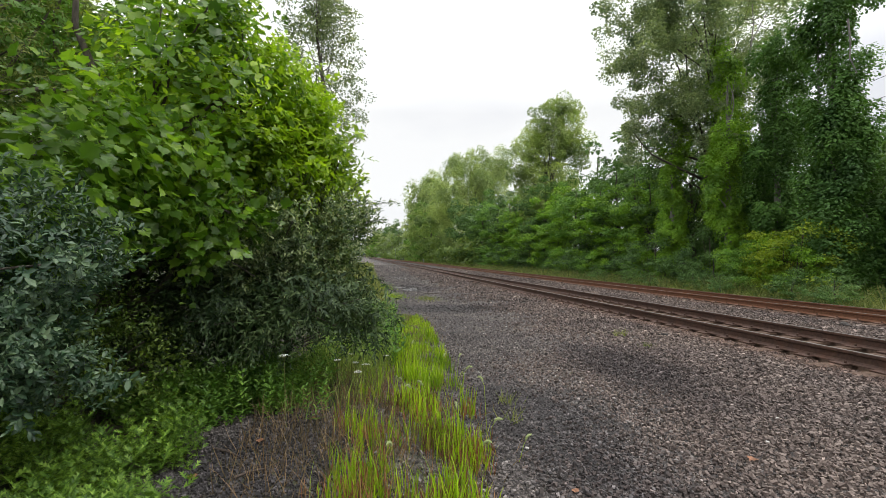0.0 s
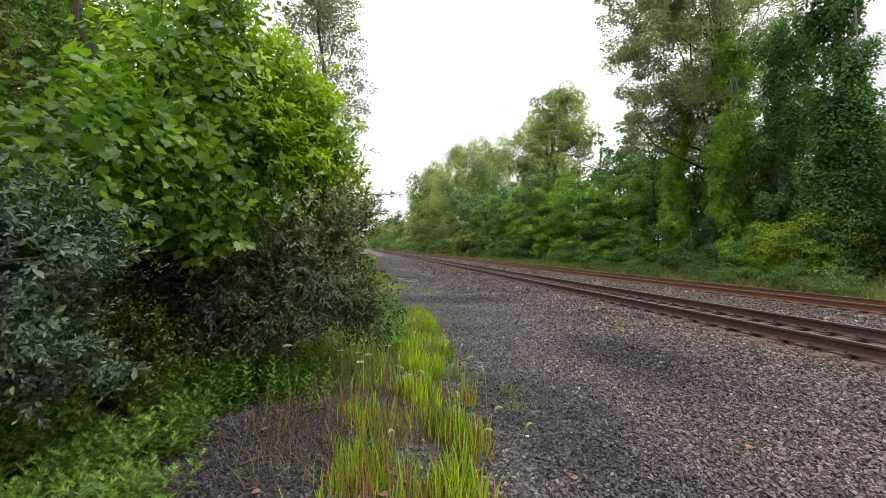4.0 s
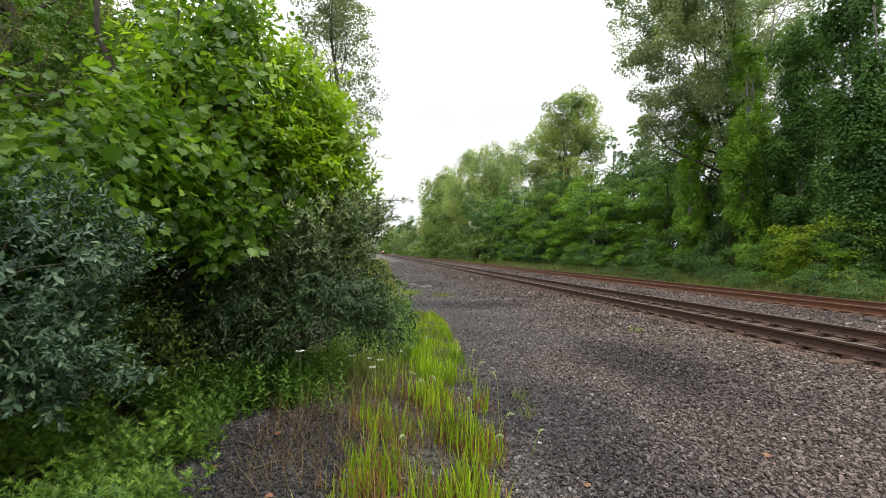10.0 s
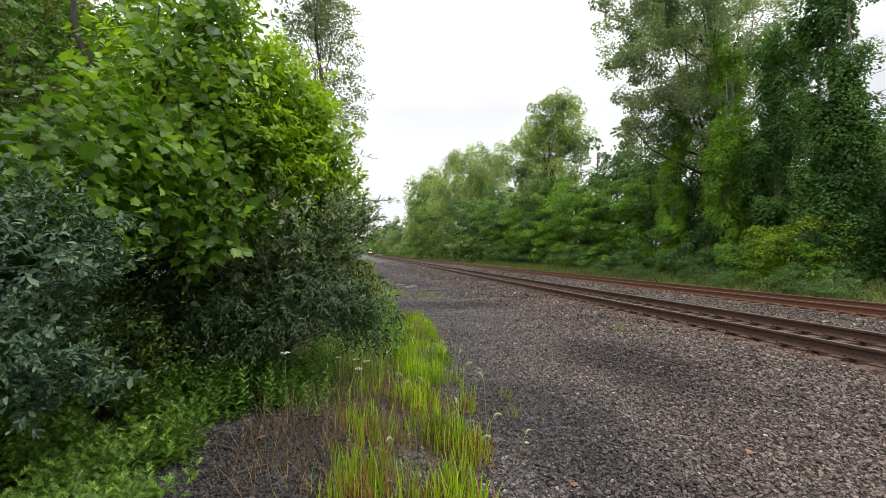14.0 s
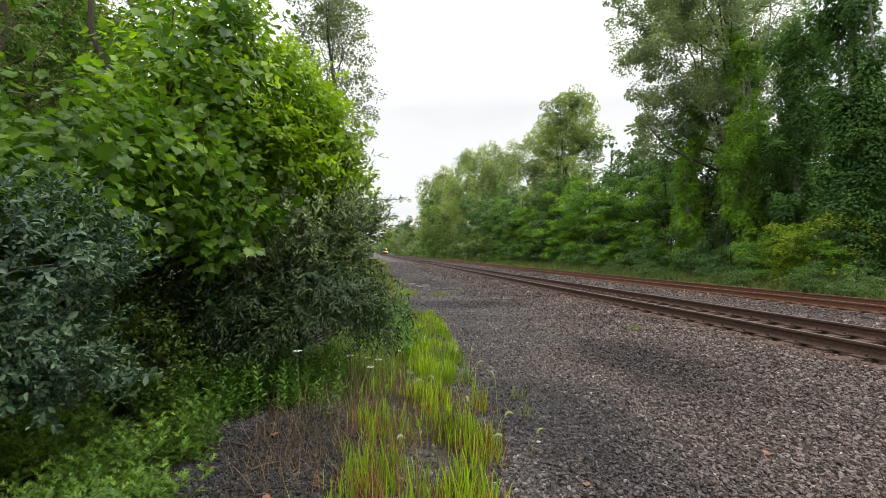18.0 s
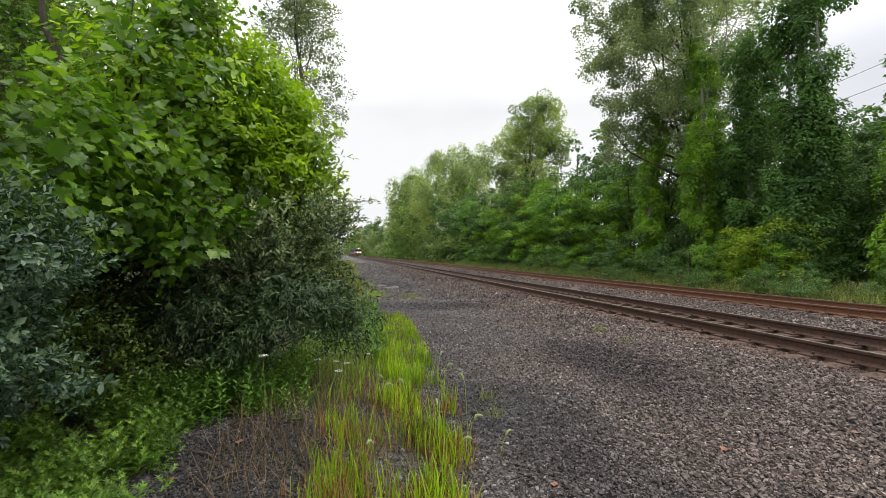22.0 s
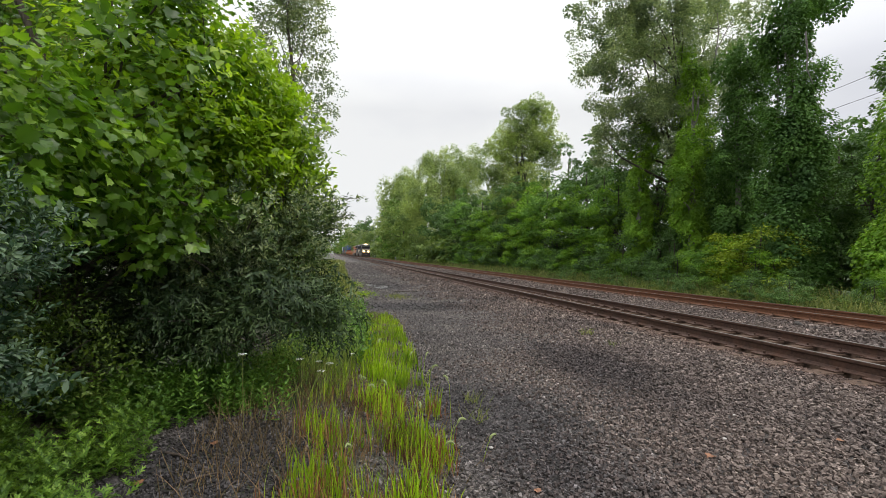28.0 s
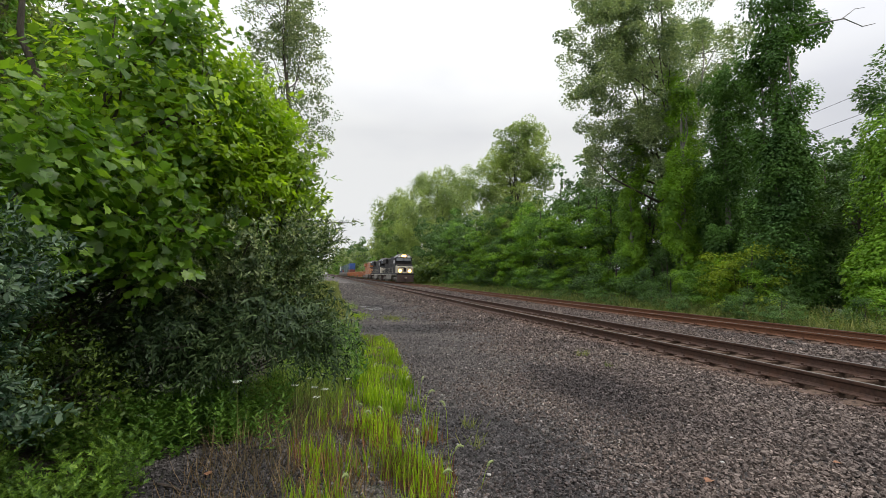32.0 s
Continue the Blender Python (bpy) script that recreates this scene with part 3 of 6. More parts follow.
def single_leaves(root, seed, blobs, count, size, mat):
    """The leaves of the crown that hang nearest to the path, one by one."""
    rng = np.random.default_rng(seed)
    me = np_mesh("leaf", *LOBED)
    me.materials.append(mat)
    blobs = np.array(blobs, float)
    for i in range(count):
        b = blobs[rng.integers(len(blobs))]
        d = unit(rng.normal(size=3) + np.array((0.5, -1.1, 0.1)))
        p = b[:3] + d * b[3:] * rng.uniform(0.95, 1.12)
        axis = Vector(unit(d + rng.normal(0, 0.5, 3) - np.array((0, 0, 0.35))))
        up = Vector(rng.normal(0, 0.35, 3) + np.array((0, -0.25, 1.0)))
        side = axis.cross(up).normalized()
        face = side.cross(axis)
        s = size * rng.uniform(0.65, 1.3)
        ob = new("leaf", me)
        ob.parent = root
        ob.matrix_basis = Matrix.Translation(p) @ Matrix((side, axis, face)).transposed().to_4x4() @ Matrix.Diagonal((s, s, s, 1))


# ---- ground: one sheet to the horizon ----
def make_ground():
    us = np.unique(np.concatenate([np.array(SECTION_U), np.linspace(-12, 30, 85), np.linspace(-60, 60, 41), [-2000, -800, -300, -120, 120, 300, 800, 2000]]))
    ys = np.unique(np.concatenate([np.linspace(-20, 60, 161), np.linspace(60, 400, 86), np.linspace(400, 900, 26), [-3000, -800, -200, -60, 1200, 2000, 3500]]))
    uu, yy = np.meshgrid(us, ys)
    z = np.interp(uu, SECTION_U, SECTION_Z) + grade(yy)
    near = np.exp(-((yy - 8) / 30) ** 2)
    z += near * 0.02 * (np.sin(uu * 2.1 + yy * 0.7) + np.sin(yy * 1.3 - uu * 0.9)) * ((uu < -3) | (uu > 16.5))
    v = np.stack([uu + bend(yy), yy, z], -1).reshape(-1, 3)
    nu = len(us)
    i = np.arange(len(ys) - 1)[:, None] * nu + np.arange(nu - 1)[None]
    f = np.stack([i, i + 1, i + nu + 1, i + nu], -1).reshape(-1, 4)
    me = np_mesh("ground", v, f)
    at = me.attributes.new("lateral", "FLOAT", "POINT")
    at.data.foreach_set("value", uu.reshape(-1).astype(np.float32))
    me.polygons.foreach_set("use_smooth", np.ones(len(f), dtype=bool))
    ob = part("ground", me, M_GROUND)
    return tagged(ob, "flat trackside ground of dark cinders, ballast and weedy soil", "ground", kind="structure")


ground = make_ground()


# ---- tracks ----
RAIL_PROFILE = [(-0.036, 0.0), (0.036, 0.0), (0.038, -0.012), (0.036, -0.038), (0.010, -0.052), (0.009, -0.135), (0.025, -0.155), (0.070, -0.170), (0.070, -0.182), (-0.070, -0.182), (-0.070, -0.170), (-0.025, -0.155), (-0.009, -0.135), (-0.010, -0.052), (-0.036, -0.038), (-0.038, -0.012)]


def rail_mesh(x0, first, last, profile, lift=0.0):
    ys = np.concatenate([np.arange(first, min(last, 140), 4.0), np.arange(140, last + 1, 12.0)]) if last > 140 else np.arange(first, last, 4.0)
    pr = np.array(profile)
    k = len(pr)
    v = np.stack([x0 + bend(ys)[:, None] + pr[None, :, 0], np.repeat(ys[:, None], k, 1), RAIL_TOP + lift + grade(ys)[:, None] + pr[None, :, 1]], -1).reshape(-1, 3)
    f = [(i * k + j, i * k + (j + 1) % k, (i + 1) * k + (j + 1) % k, (i + 1) * k + j) for i in range(len(ys) - 1) for j in range(k)]
    return np_mesh("rail", v, f)


def box_bm(size, bevel=0.0, centre=(0, 0, 0), segments=1):
    bm = bmesh.new()
    bmesh.ops.create_cube(bm, size=1.0, matrix=Matrix.Translation(centre) @ Matrix.Diagonal((*size, 1)))
    if bevel:
        bmesh.ops.bevel(bm, geom=list(bm.edges), offset=bevel, segments=segments, affect="EDGES", profile=0.7)
    return bm


def mesh_of(bm, name, material):
    me = bpy.data.meshes.new(name)
    bm.to_mesh(me)
    bm.free()
    me.materials.append(material)
    return me


def make_track(centre, rail_mat, plate_mat, label, seed):
    rng = np.random.default_rng(seed)
    root = thing("railway_track", pose(0, 0, 0), label, "railway track", "tracks", "structure")
    for side in (-1, 1):
        x0 = centre + side * HALF_GAUGE
        rail = part("rail", rail_mesh(x0, -16, 1150, RAIL_PROFILE), rail_mat, root)
        strip = rail_mesh(x0, -16, 1150, [(-0.026, 0.001), (0.026, 0.001), (0.026, -0.004), (-0.026, -0.004)], 0.002)
        part("running_surface", strip, M_SHINE, rail, "thin strip of rail head polished by wheels")
    ties = [mesh_of(box_bm((2.6, 0.23, 0.16), 0.012, (0, 0, -0.08)), "tie", M_TIE) for _ in range(3)]
    plate = mesh_of(box_bm((0.4, 0.21, 0.024), 0.005, (0, 0, 0.012)), "tie_plate", plate_mat)
    spike = mesh_of(box_bm((0.035, 0.03, 0.05), 0.006, (0, 0, 0.025)), "spike", plate_mat)
    y = 2.0
    while y < 70:
        top = 0.117 + float(grade(y))
        tie = new("tie", ties[int(rng.integers(3))])
        tie.parent = root
        tie.matrix_basis = pose(centre + float(bend(y)) + rng.normal(0, 0.03), y, top - 0.006 + rng.normal(0, 0.003), 0, 0, rng.normal(0, 0.8))
        if y < 34:
            for side in (-1, 1):
                x0 = centre + side * HALF_GAUGE + float(bend(y))
                pl = new("tie_plate", plate)
                pl.parent = root
                pl.matrix_basis = pose(x0, y, top - 0.006)
                if y < 18:
                    for sx in (-1, 1):
                        sp = new("spike", spike)
                        sp.parent = root
                        sp.matrix_basis = pose(x0 + sx * 0.095, y + 0.05 * sx, top + 0.008, 0, 0, rng.normal(0, 8))
        y += 0.53 + rng.normal(0, 0.015)
    ys = np.arange(y, 420, 0.55)
    cube = np.array([(-1.3, -0.11, 0), (1.3, -0.11, 0), (1.3, 0.11, 0), (-1.3, 0.11, 0)])
    v = cube[None] + np.stack([centre + bend(ys), ys, 0.105 + grade(ys)], -1)[:, None]
    f = np.arange(len(ys) * 4).reshape(-1, 4)
    lo = v.copy()
    lo[..., 2] -= 0.15
    allv = np.concatenate([v.reshape(-1, 3), lo.reshape(-1, 3)])
    n = len(ys) * 4
    sides = np.concatenate([np.stack([f[:, a] + n, f[:, b] + n, f[:, b], f[:, a]], 1) for a, b in ((0, 1), (1, 2), (2, 3), (3, 0))])
    tagged(part("far_ties", np_mesh("far_ties", allv, np.concatenate([f, sides])), M_TIE, root), kind="stuff")
    return root


make_track(TRACK_NEAR, M_RAIL, M_RAIL, "dark brown steel track on timber ties in ballast", 3)
make_track(TRACK_FAR, M_RUST, M_PLATE, "rust-orange steel track on timber ties in ballast", 4)


# ---- trees of the far side ----
def on_ground(x, y, rz=0.0, scale=1.0, sink=0.0):
    return pose(x, y, float(ground_z(x, y)) - sink, 0, 0, rz) @ Matrix.Diagonal((scale, scale, scale, 1))


def put(ob, x, y, rz, scale):
    """Another tree of the same kind at x, y, turned and scaled."""
    c = copy_thing(ob, pose(0, 0, 0))
    c.matrix_basis = on_ground(x, y, rz, scale)
    return c


# the big cottonwood, the vine-clad tower and the trees that stand out in the skyline
tree("cottonwood_tree", on_ground(23.5, 29.0), 11, 25,
     [(-3.5, -1, 15.5, 4.2, 4, 4.5), (-6.7, -2, 18.6, 2.8, 3, 3.4), (-4.0, -2, 19.5, 2.6, 3, 3.4), (-6.0, -2, 21.6, 2.3, 2.4, 2.4), (-6.2, -2, 14.6, 1.9, 2, 1.5), (0, 0, 20, 5, 4.5, 5), (3.2, 1, 17, 3.6, 4, 5), (-2, -1, 11.0, 3.4, 3, 3.0), (-3.4, 1.0, 10.4, 2.4, 2.4, 2.8), (1, 0, 12.5, 4, 4, 3.5)],
     520, 225, 0.7, 0.15, M_COTTON, M_BARK, 0.34, "tall cottonwood with grey-green open crown above the thicket", limbs=30, fork=0.3, facing=0.9, level=0.4, flat=0.8, rise=0.15)
def column(seed, top, wide, z0=1.2, step=1.05):
    """Overlapping shaggy masses of vine, one above the other round a trunk."""
    rng = np.random.default_rng(seed)
    out = [(0, 0, 1.3, wide * 1.35, wide * 1.3, 1.4)]
    for z in np.arange(z0, top, step):
        r = wide * rng.uniform(0.75, 1.05)
        out.append((rng.uniform(-0.35, 0.35) * wide, rng.uniform(-0.35, 0.35) * wide, z + rng.uniform(-0.2, 0.2), r, r, rng.uniform(0.85, 1.2)))
    return out


VINE_HABIT = dict(droop=0.9, level=0.3, facing=1.1, jitter=0.19, flat=1.25, reach=(0.7, 1.06), wander=0.004)
tower = tree("vine_clad_tree", on_ground(21.8, 18.6), 12, 20,
     column(8, 19.0, 1.2) + [(0.0, -0.5, 6.0, 1.1, 0.8, 1.5), (0.2, -0.4, 8.2, 1.1, 0.8, 1.5), (0.5, -0.2, 2.6, 1.3, 1.1, 2.0), (-0.6, -0.3, 3.0, 1.3, 1.2, 2.2), (1.6, -0.6, 14.6, 1.0, 0.7, 0.6)],
     430, 190, 0.52, 0.14, M_IVY, M_BARK_PALE, 0.26, "tall tree trunk wholly clad in green vine", limbs=14, **VINE_HABIT)
draped = tree("vine_clad_tree", on_ground(21.2, 24.4), 16, 14,
     column(3, 9.4, 0.75) + [(0.3, 0.3, 12.0, 0.7, 0.7, 2.0), (-1.3, -0.2, 6.6, 0.6, 0.6, 1.2)],
     150, 210, 0.42, 0.14, M_VINE, M_BARK_PALE, 0.26, "tree draped to its top in green vine", limbs=14, **VINE_HABIT)
tree("vine_clad_tree", on_ground(20.9, 29.0), 17, 11.5,
     column(4, 9.6, 0.75) + [(0.4, 0, 10.4, 0.9, 0.9, 1.2)],
     130, 210, 0.42, 0.14, M_VINE, M_BARK_PALE, 0.22, "tree draped to its top in green vine", limbs=10, **VINE_HABIT)
tree("vine_clad_tree", on_ground(22.6, 22.4), 18, 15,
     column(5, 13.2, 1.25),
     240, 200, 0.55, 0.14, M_IVY, M_BARK_PALE, 0.22, "tree draped to its top in green vine", limbs=12, **VINE_HABIT)
tree("vine_clad_tree", on_ground(23.4, 27.2), 19, 17,
     column(6, 15.5, 1.0),
     170, 200, 0.46, 0.14, M_VINE, M_BARK_PALE, 0.2, "tree draped to its top in green vine", limbs=10, **VINE_HABIT)
tree("vine_clad_tree", on_ground(22.3, 13.9), 20, 8.5,
     column(7, 7.6, 1.2),
     130, 200, 0.52, 0.14, M_VINE, M_BARK_PALE, 0.18, "tree draped to its top in green vine", limbs=10, **VINE_HABIT)
tree("woodland_tree", on_ground(26.5, 14.8), 35, 12.5,
     [(0, 0, 10.4, 3.5, 3.2, 1.9), (0.5, 0, 7.0, 2.5, 2.5, 2.5), (0, 0, 3.0, 2.6, 2.5, 3.0)],
     190, 140, 0.75, 0.15, M_DEEP, M_BARK, 0.2, "dark green woodland tree in the thicket along the track", limbs=16, droop=0.5)
for root, pts, r in ((tower, [(-1.6, -2.0, 12.0), (-1.42, -1.95, 11.0), (-1.4, -1.9, 10.4), (-1.15, -2.0, 9.7)], 0.045), (tower, [(0.6, -1.2, 14.2), (2.4, -1.6, 14.6), (3.4, -1.7, 14.3), (4.1, -1.8, 14.5)], 0.04), (tower, [(2.3, -1.6, 14.6), (3.1, -1.6, 15.2), (3.6, -1.7, 15.3)], 0.025),
                     (draped, [(0.7, -0.6, 12.5), (1.0, -0.6, 14.2), (1.2, -0.6, 15.6), (1.1, -0.6, 16.8)], 0.06), (draped, [(1.1, -0.6, 14.6), (1.7, -0.7, 15.8), (2.2, -0.7, 16.6)], 0.04), (draped, [(0.9, -1.2, 9.8), (1.1, -1.3, 8.6), (1.0, -1.3, 7.5)], 0.04), (draped, [(1.8, -1.2, 9.6), (2.1, -1.3, 8.4), (1.9, -1.3, 7.7)], 0.04)):
    v, f = tube(pts, np.linspace(r, r * 0.35, len(pts)), 6)
    part("bare_branch", np_mesh("bare_branch", v, f, True), M_BARK_PALE, root, "pale bare dead branch")
# paler leaf colour than the near cottonwood's, as a more brightly lit copy
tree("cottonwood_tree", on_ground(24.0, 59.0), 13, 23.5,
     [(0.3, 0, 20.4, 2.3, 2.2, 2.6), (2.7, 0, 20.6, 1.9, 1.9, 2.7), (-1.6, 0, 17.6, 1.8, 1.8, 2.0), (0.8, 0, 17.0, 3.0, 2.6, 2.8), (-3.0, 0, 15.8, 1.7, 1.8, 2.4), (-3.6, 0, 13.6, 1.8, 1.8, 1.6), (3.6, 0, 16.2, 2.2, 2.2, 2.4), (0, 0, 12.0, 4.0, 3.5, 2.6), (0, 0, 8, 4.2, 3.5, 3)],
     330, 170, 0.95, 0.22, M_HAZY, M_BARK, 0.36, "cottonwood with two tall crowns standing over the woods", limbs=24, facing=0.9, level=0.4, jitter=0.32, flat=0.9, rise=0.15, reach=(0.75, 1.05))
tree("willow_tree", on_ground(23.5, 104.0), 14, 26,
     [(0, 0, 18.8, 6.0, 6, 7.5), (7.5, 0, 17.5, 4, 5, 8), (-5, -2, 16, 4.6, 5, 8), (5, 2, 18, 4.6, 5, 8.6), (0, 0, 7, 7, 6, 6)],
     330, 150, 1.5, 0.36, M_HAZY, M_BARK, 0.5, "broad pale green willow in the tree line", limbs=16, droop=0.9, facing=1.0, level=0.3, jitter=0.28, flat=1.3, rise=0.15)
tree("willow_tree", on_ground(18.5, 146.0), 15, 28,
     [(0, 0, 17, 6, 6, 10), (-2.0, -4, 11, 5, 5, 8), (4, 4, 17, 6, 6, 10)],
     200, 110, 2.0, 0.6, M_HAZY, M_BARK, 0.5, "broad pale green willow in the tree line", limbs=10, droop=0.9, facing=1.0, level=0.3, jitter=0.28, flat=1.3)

WOOD_BLOBS = [(0, 0, 8.0, 1.7, 1.7, 1.5), (-1.5, 0.5, 6.6, 1.5, 1.5, 1.2), (1.6, -0.2, 6.8, 1.4, 1.5, 1.2), (0.1, -1.5, 6.0, 1.4, 1.3, 1.0), (0.1, 1.5, 6.2, 1.4, 1.3, 1.0), (-1.9, -0.7, 4.6, 1.4, 1.3, 1.0), (1.9, -0.8, 4.4, 1.4, 1.3, 1.0), (1.8, 1.2, 4.5, 1.4, 1.3, 1.0), (-1.7, 1.4, 4.4, 1.4, 1.3, 1.0), (0, -2.0, 3.2, 1.5, 1.2, 1.0), (0.2, 2.0, 3.1, 1.5, 1.2, 1.0), (-1.9, 0, 2.2, 1.4, 1.5, 1.0), (1.9, 0, 2.1, 1.4, 1.5, 1.0), (0, 0, 4.0, 1.3, 1.3, 3.5), (0, -1.4, 1.2, 1.6, 1.2, 1.0)]
SHRUB_BLOBS = [(0, 0, 1.5, 1.6, 1.5, 1.3), (-1.0, 0.2, 0.9, 1.1, 1.1, 0.9), (1.0, -0.2, 1.0, 1.1, 1.1, 0.9)]
wood_kinds = []
for i, (mat, lab) in enumerate(((M_WOOD, "mid-green woodland tree in the thicket along the track"), (M_DEEP, "dark green woodland tree in the thicket along the track"), (M_VINE, "young tree draped in bright green vine"), (M_COTTON, "grey-green woodland tree in the thicket along the track"))):
    wood_kinds.append(tree("woodland_tree", on_ground(24 + 3 * i, 84 + 6 * i), 30 + i, 9.5, WOOD_BLOBS, 84, 190, 0.6, 0.165, mat, M_BARK, 0.16, lab, group="trees of the thicket", limbs=12, droop=0.5, facing=0.8, level=0.6, jitter=0.17, rise=0.3, flat=0.5, reach=(0.6, 1.08)))
# paler leaf colours here stand in for haze over the distance
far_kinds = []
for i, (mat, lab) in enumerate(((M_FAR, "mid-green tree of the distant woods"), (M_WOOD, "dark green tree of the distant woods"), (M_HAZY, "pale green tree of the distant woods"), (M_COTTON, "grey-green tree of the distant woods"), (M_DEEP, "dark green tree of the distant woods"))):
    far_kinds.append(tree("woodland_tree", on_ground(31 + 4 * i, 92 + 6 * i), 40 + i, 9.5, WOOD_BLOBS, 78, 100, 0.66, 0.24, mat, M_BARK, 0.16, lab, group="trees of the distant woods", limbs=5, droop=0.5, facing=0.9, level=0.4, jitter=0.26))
shrub_kinds = []
for i, (mat, lab) in enumerate(((M_WOOD, "leafy green shrub at the edge of the thicket"), (M_DEEP, "dark green shrub at the edge of the thicket"), (M_VINE, "shrub smothered by bright green vine"), (M_YELLOW, "yellow-green shrub at the edge of the thicket"))):
    shrub_kinds.append(tree("shrub", on_ground(19.5 + 0.5 * i, 70 + 5 * i), 50 + i, 2.6, SHRUB_BLOBS, 46, 150, 0.46, 0.092, mat, M_BARK, 0.05, lab, "shrub", "shrubs of the thicket", limbs=10, droop=0.45, facing=0.6, level=0.7, jitter=0.22, flat=0.42, reach=(0.3, 1.05)))
for kind, x, y, rz, s in ((1, 25.4, 22.6, 20, 1.0), (1, 25.6, 26.0, 80, 1.15), (1, 24.6, 31.5, 140, 1.2), (1, 22.9, 26.6, 200, 0.55), (2, 22.2, 33.6, 260, 0.9), (0, 22.4, 36.0, 310, 1.05), (1, 22.5, 39.0, 33, 1.15), (2, 21.2, 39.5, 70, 0.95), (0, 21.2, 44.5, 120, 1.05), (2, 21.4, 50.0, 190, 1.1), (1, 22.0, 55.0, 230, 1.3), (2, 21.0, 60.5, 280, 1.15), (1, 21.0, 66.0, 20, 1.25), (0, 21.5, 74.0, 120, 1.4), (4, 20.8, 82.0, 90, 1.5), (4, 20.5, 92.0, 200, 1.5), (0, 20.0, 116.0, 10, 1.9), (0, 18.0, 128.0, 10, 1.9), (1, 17.5, 140.0, 300, 2.0), (0, 22.0, 172.0, 50, 2.1), (1, 24.5, 195.0, 150, 2.2), (0, 27.5, 225.0, 250, 2.3), (1, 31.0, 262.0, 0, 2.4), (4, 18.0, 330.0, 100, 3.0), (4, 19.5, 336.0, 200, 2.8), (0, 24.0, 335.0, 10, 2.8), (0, 13.0, 400.0, 20, 3.0), (1, 9.0, 470.0, 130, 3.0), (0, 8.0, 560.0, 200, 3.2), (1, 4.0, 680.0, 20, 3.4), (0, -24.0, 560.0, 90, 3.0), (1, -26.0, 700.0, 10, 3.2), (0, -30.0, 1260.0, 0, 4.0), (1, -10.0, 1280.0, 70, 4.0), (0, 12.0, 1260.0, 140, 4.0), (1, -52.0, 1270.0, 220, 4.0),
                        (2, 20.5, 47.0, 10, 0.68), (2, 20.3, 56.0, 100, 0.75), (2, 20.8, 36.8, 200, 0.55), (2, 20.2, 66.5, 300, 0.8), (1, 26.0, 20.0, 60, 0.9), (1, 27.0, 26.0, 160, 1.15), (1, 28.0, 34.0, 260, 1.4), (4, 27.5, 43.0, 310, 1.6), (4, 27.5, 52.0, 20, 1.65), (3, 28.0, 66.0, 50, 1.7), (3, 29.0, 78.0, 90, 1.8), (1, 30.0, 13.0, 30, 0.8), (4, 44.0, 33.0, 40, 1.55), (4, 50.0, 33.0, 140, 1.8), (4, 45.0, 27.0, 240, 1.5), (4, 56.0, 44.0, 240, 1.8)):
    put((far_kinds if y > 80 or math.hypot(x, y) > 46 and x > 25.5 else wood_kinds)[kind], x, y, rz, s)
# far shrubs share the leaf colour paled for haze
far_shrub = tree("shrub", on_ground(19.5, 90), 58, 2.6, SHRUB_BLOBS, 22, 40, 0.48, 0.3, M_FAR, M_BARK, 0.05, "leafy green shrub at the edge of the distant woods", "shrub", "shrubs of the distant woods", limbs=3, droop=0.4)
rng = np.random.default_rng(77)
for i in range(46):
    y = 9.5 + 1.55 * i + rng.uniform(-0.5, 0.5)
    where = (20.3 + rng.uniform(-0.8, 0.9), y, rng.uniform(0, 360), rng.uniform(0.75, 1.35))
    kind = int(rng.choice(4, p=(0.38, 0.42, 0.18, 0.02)))
    if not 14.2 < y < 16.8:
        put(shrub_kinds[kind], *where)
for i in range(34):
    y = 78 + 8.5 * i
    put(far_shrub, 20.6 + float(bend(y)) + rng.uniform(-0.6, 0.9), y, rng.uniform(0, 360), rng.uniform(1.6, 2.4))
for i in range(16):
    put(far_shrub, -75 + 8 * i, 1235 + 6 * (i % 3), 50 * i, rng.uniform(5.5, 7.5))
for x, y, kind, size in ((17.5, 212.0, 3, 1.5), (16.0, 240.0, 0, 1.7), (14.5, 268.0, 3, 1.8), (12.5, 300.0, 0, 2.0), (12.0, 340.0, 3, 2.2), (20.5, 196.0, 2, 1.6)):
    put(far_kinds[kind], x, y, 3 * y, size)
for i in range(5):
    y = 760 + 95 * i
    put(far_kinds[i % 3], 23 + float(bend(y)), y, 70 * i, 2.6)
    put(far_kinds[(i + 1) % 3], -7 + float(bend(y)), y + 30, 110 * i, 2.4)
for x, y, s in ((16.4, 19.3, 0.42), (16.3, 13.9, 0.45), (16.6, 25.0, 0.35), (17.0, 16.2, 0.4), (17.4, 21.6, 0.38), (17.6, 28.6, 0.5), (18.3, 17.4, 0.5), (18.6, 24.0, 0.6), (18.4, 12.6, 0.45), (17.2, 32.4, 0.45)):
    put(shrub_kinds[1], x, y, 40 * y, s)
put(shrub_kinds[3], 20.1, 18.6, 40, 1.4)
put(shrub_kinds[3], 20.2, 19.7, 140, 0.95)
for x, y, size in ((23.4, 15.4, 0.95), (24.8, 16.6, 1.3), (24.4, 18.2, 1.3)):
    put(shrub_kinds[1], x, y, 80 * x, size)
put(wood_kinds[1], 25.6, 17.4, 120, 0.95)
for x, y, size in ((29.5, 29.0, 1.1), (29.0, 35.0, 1.05), (26.0, 29.0, 0.75), (30.0, 23.5, 0.95), (24.4, 36.5, 0.6), (25.0, 41.5, 0.7)):
    put(far_kinds[4], x, y, 55 * y, size)

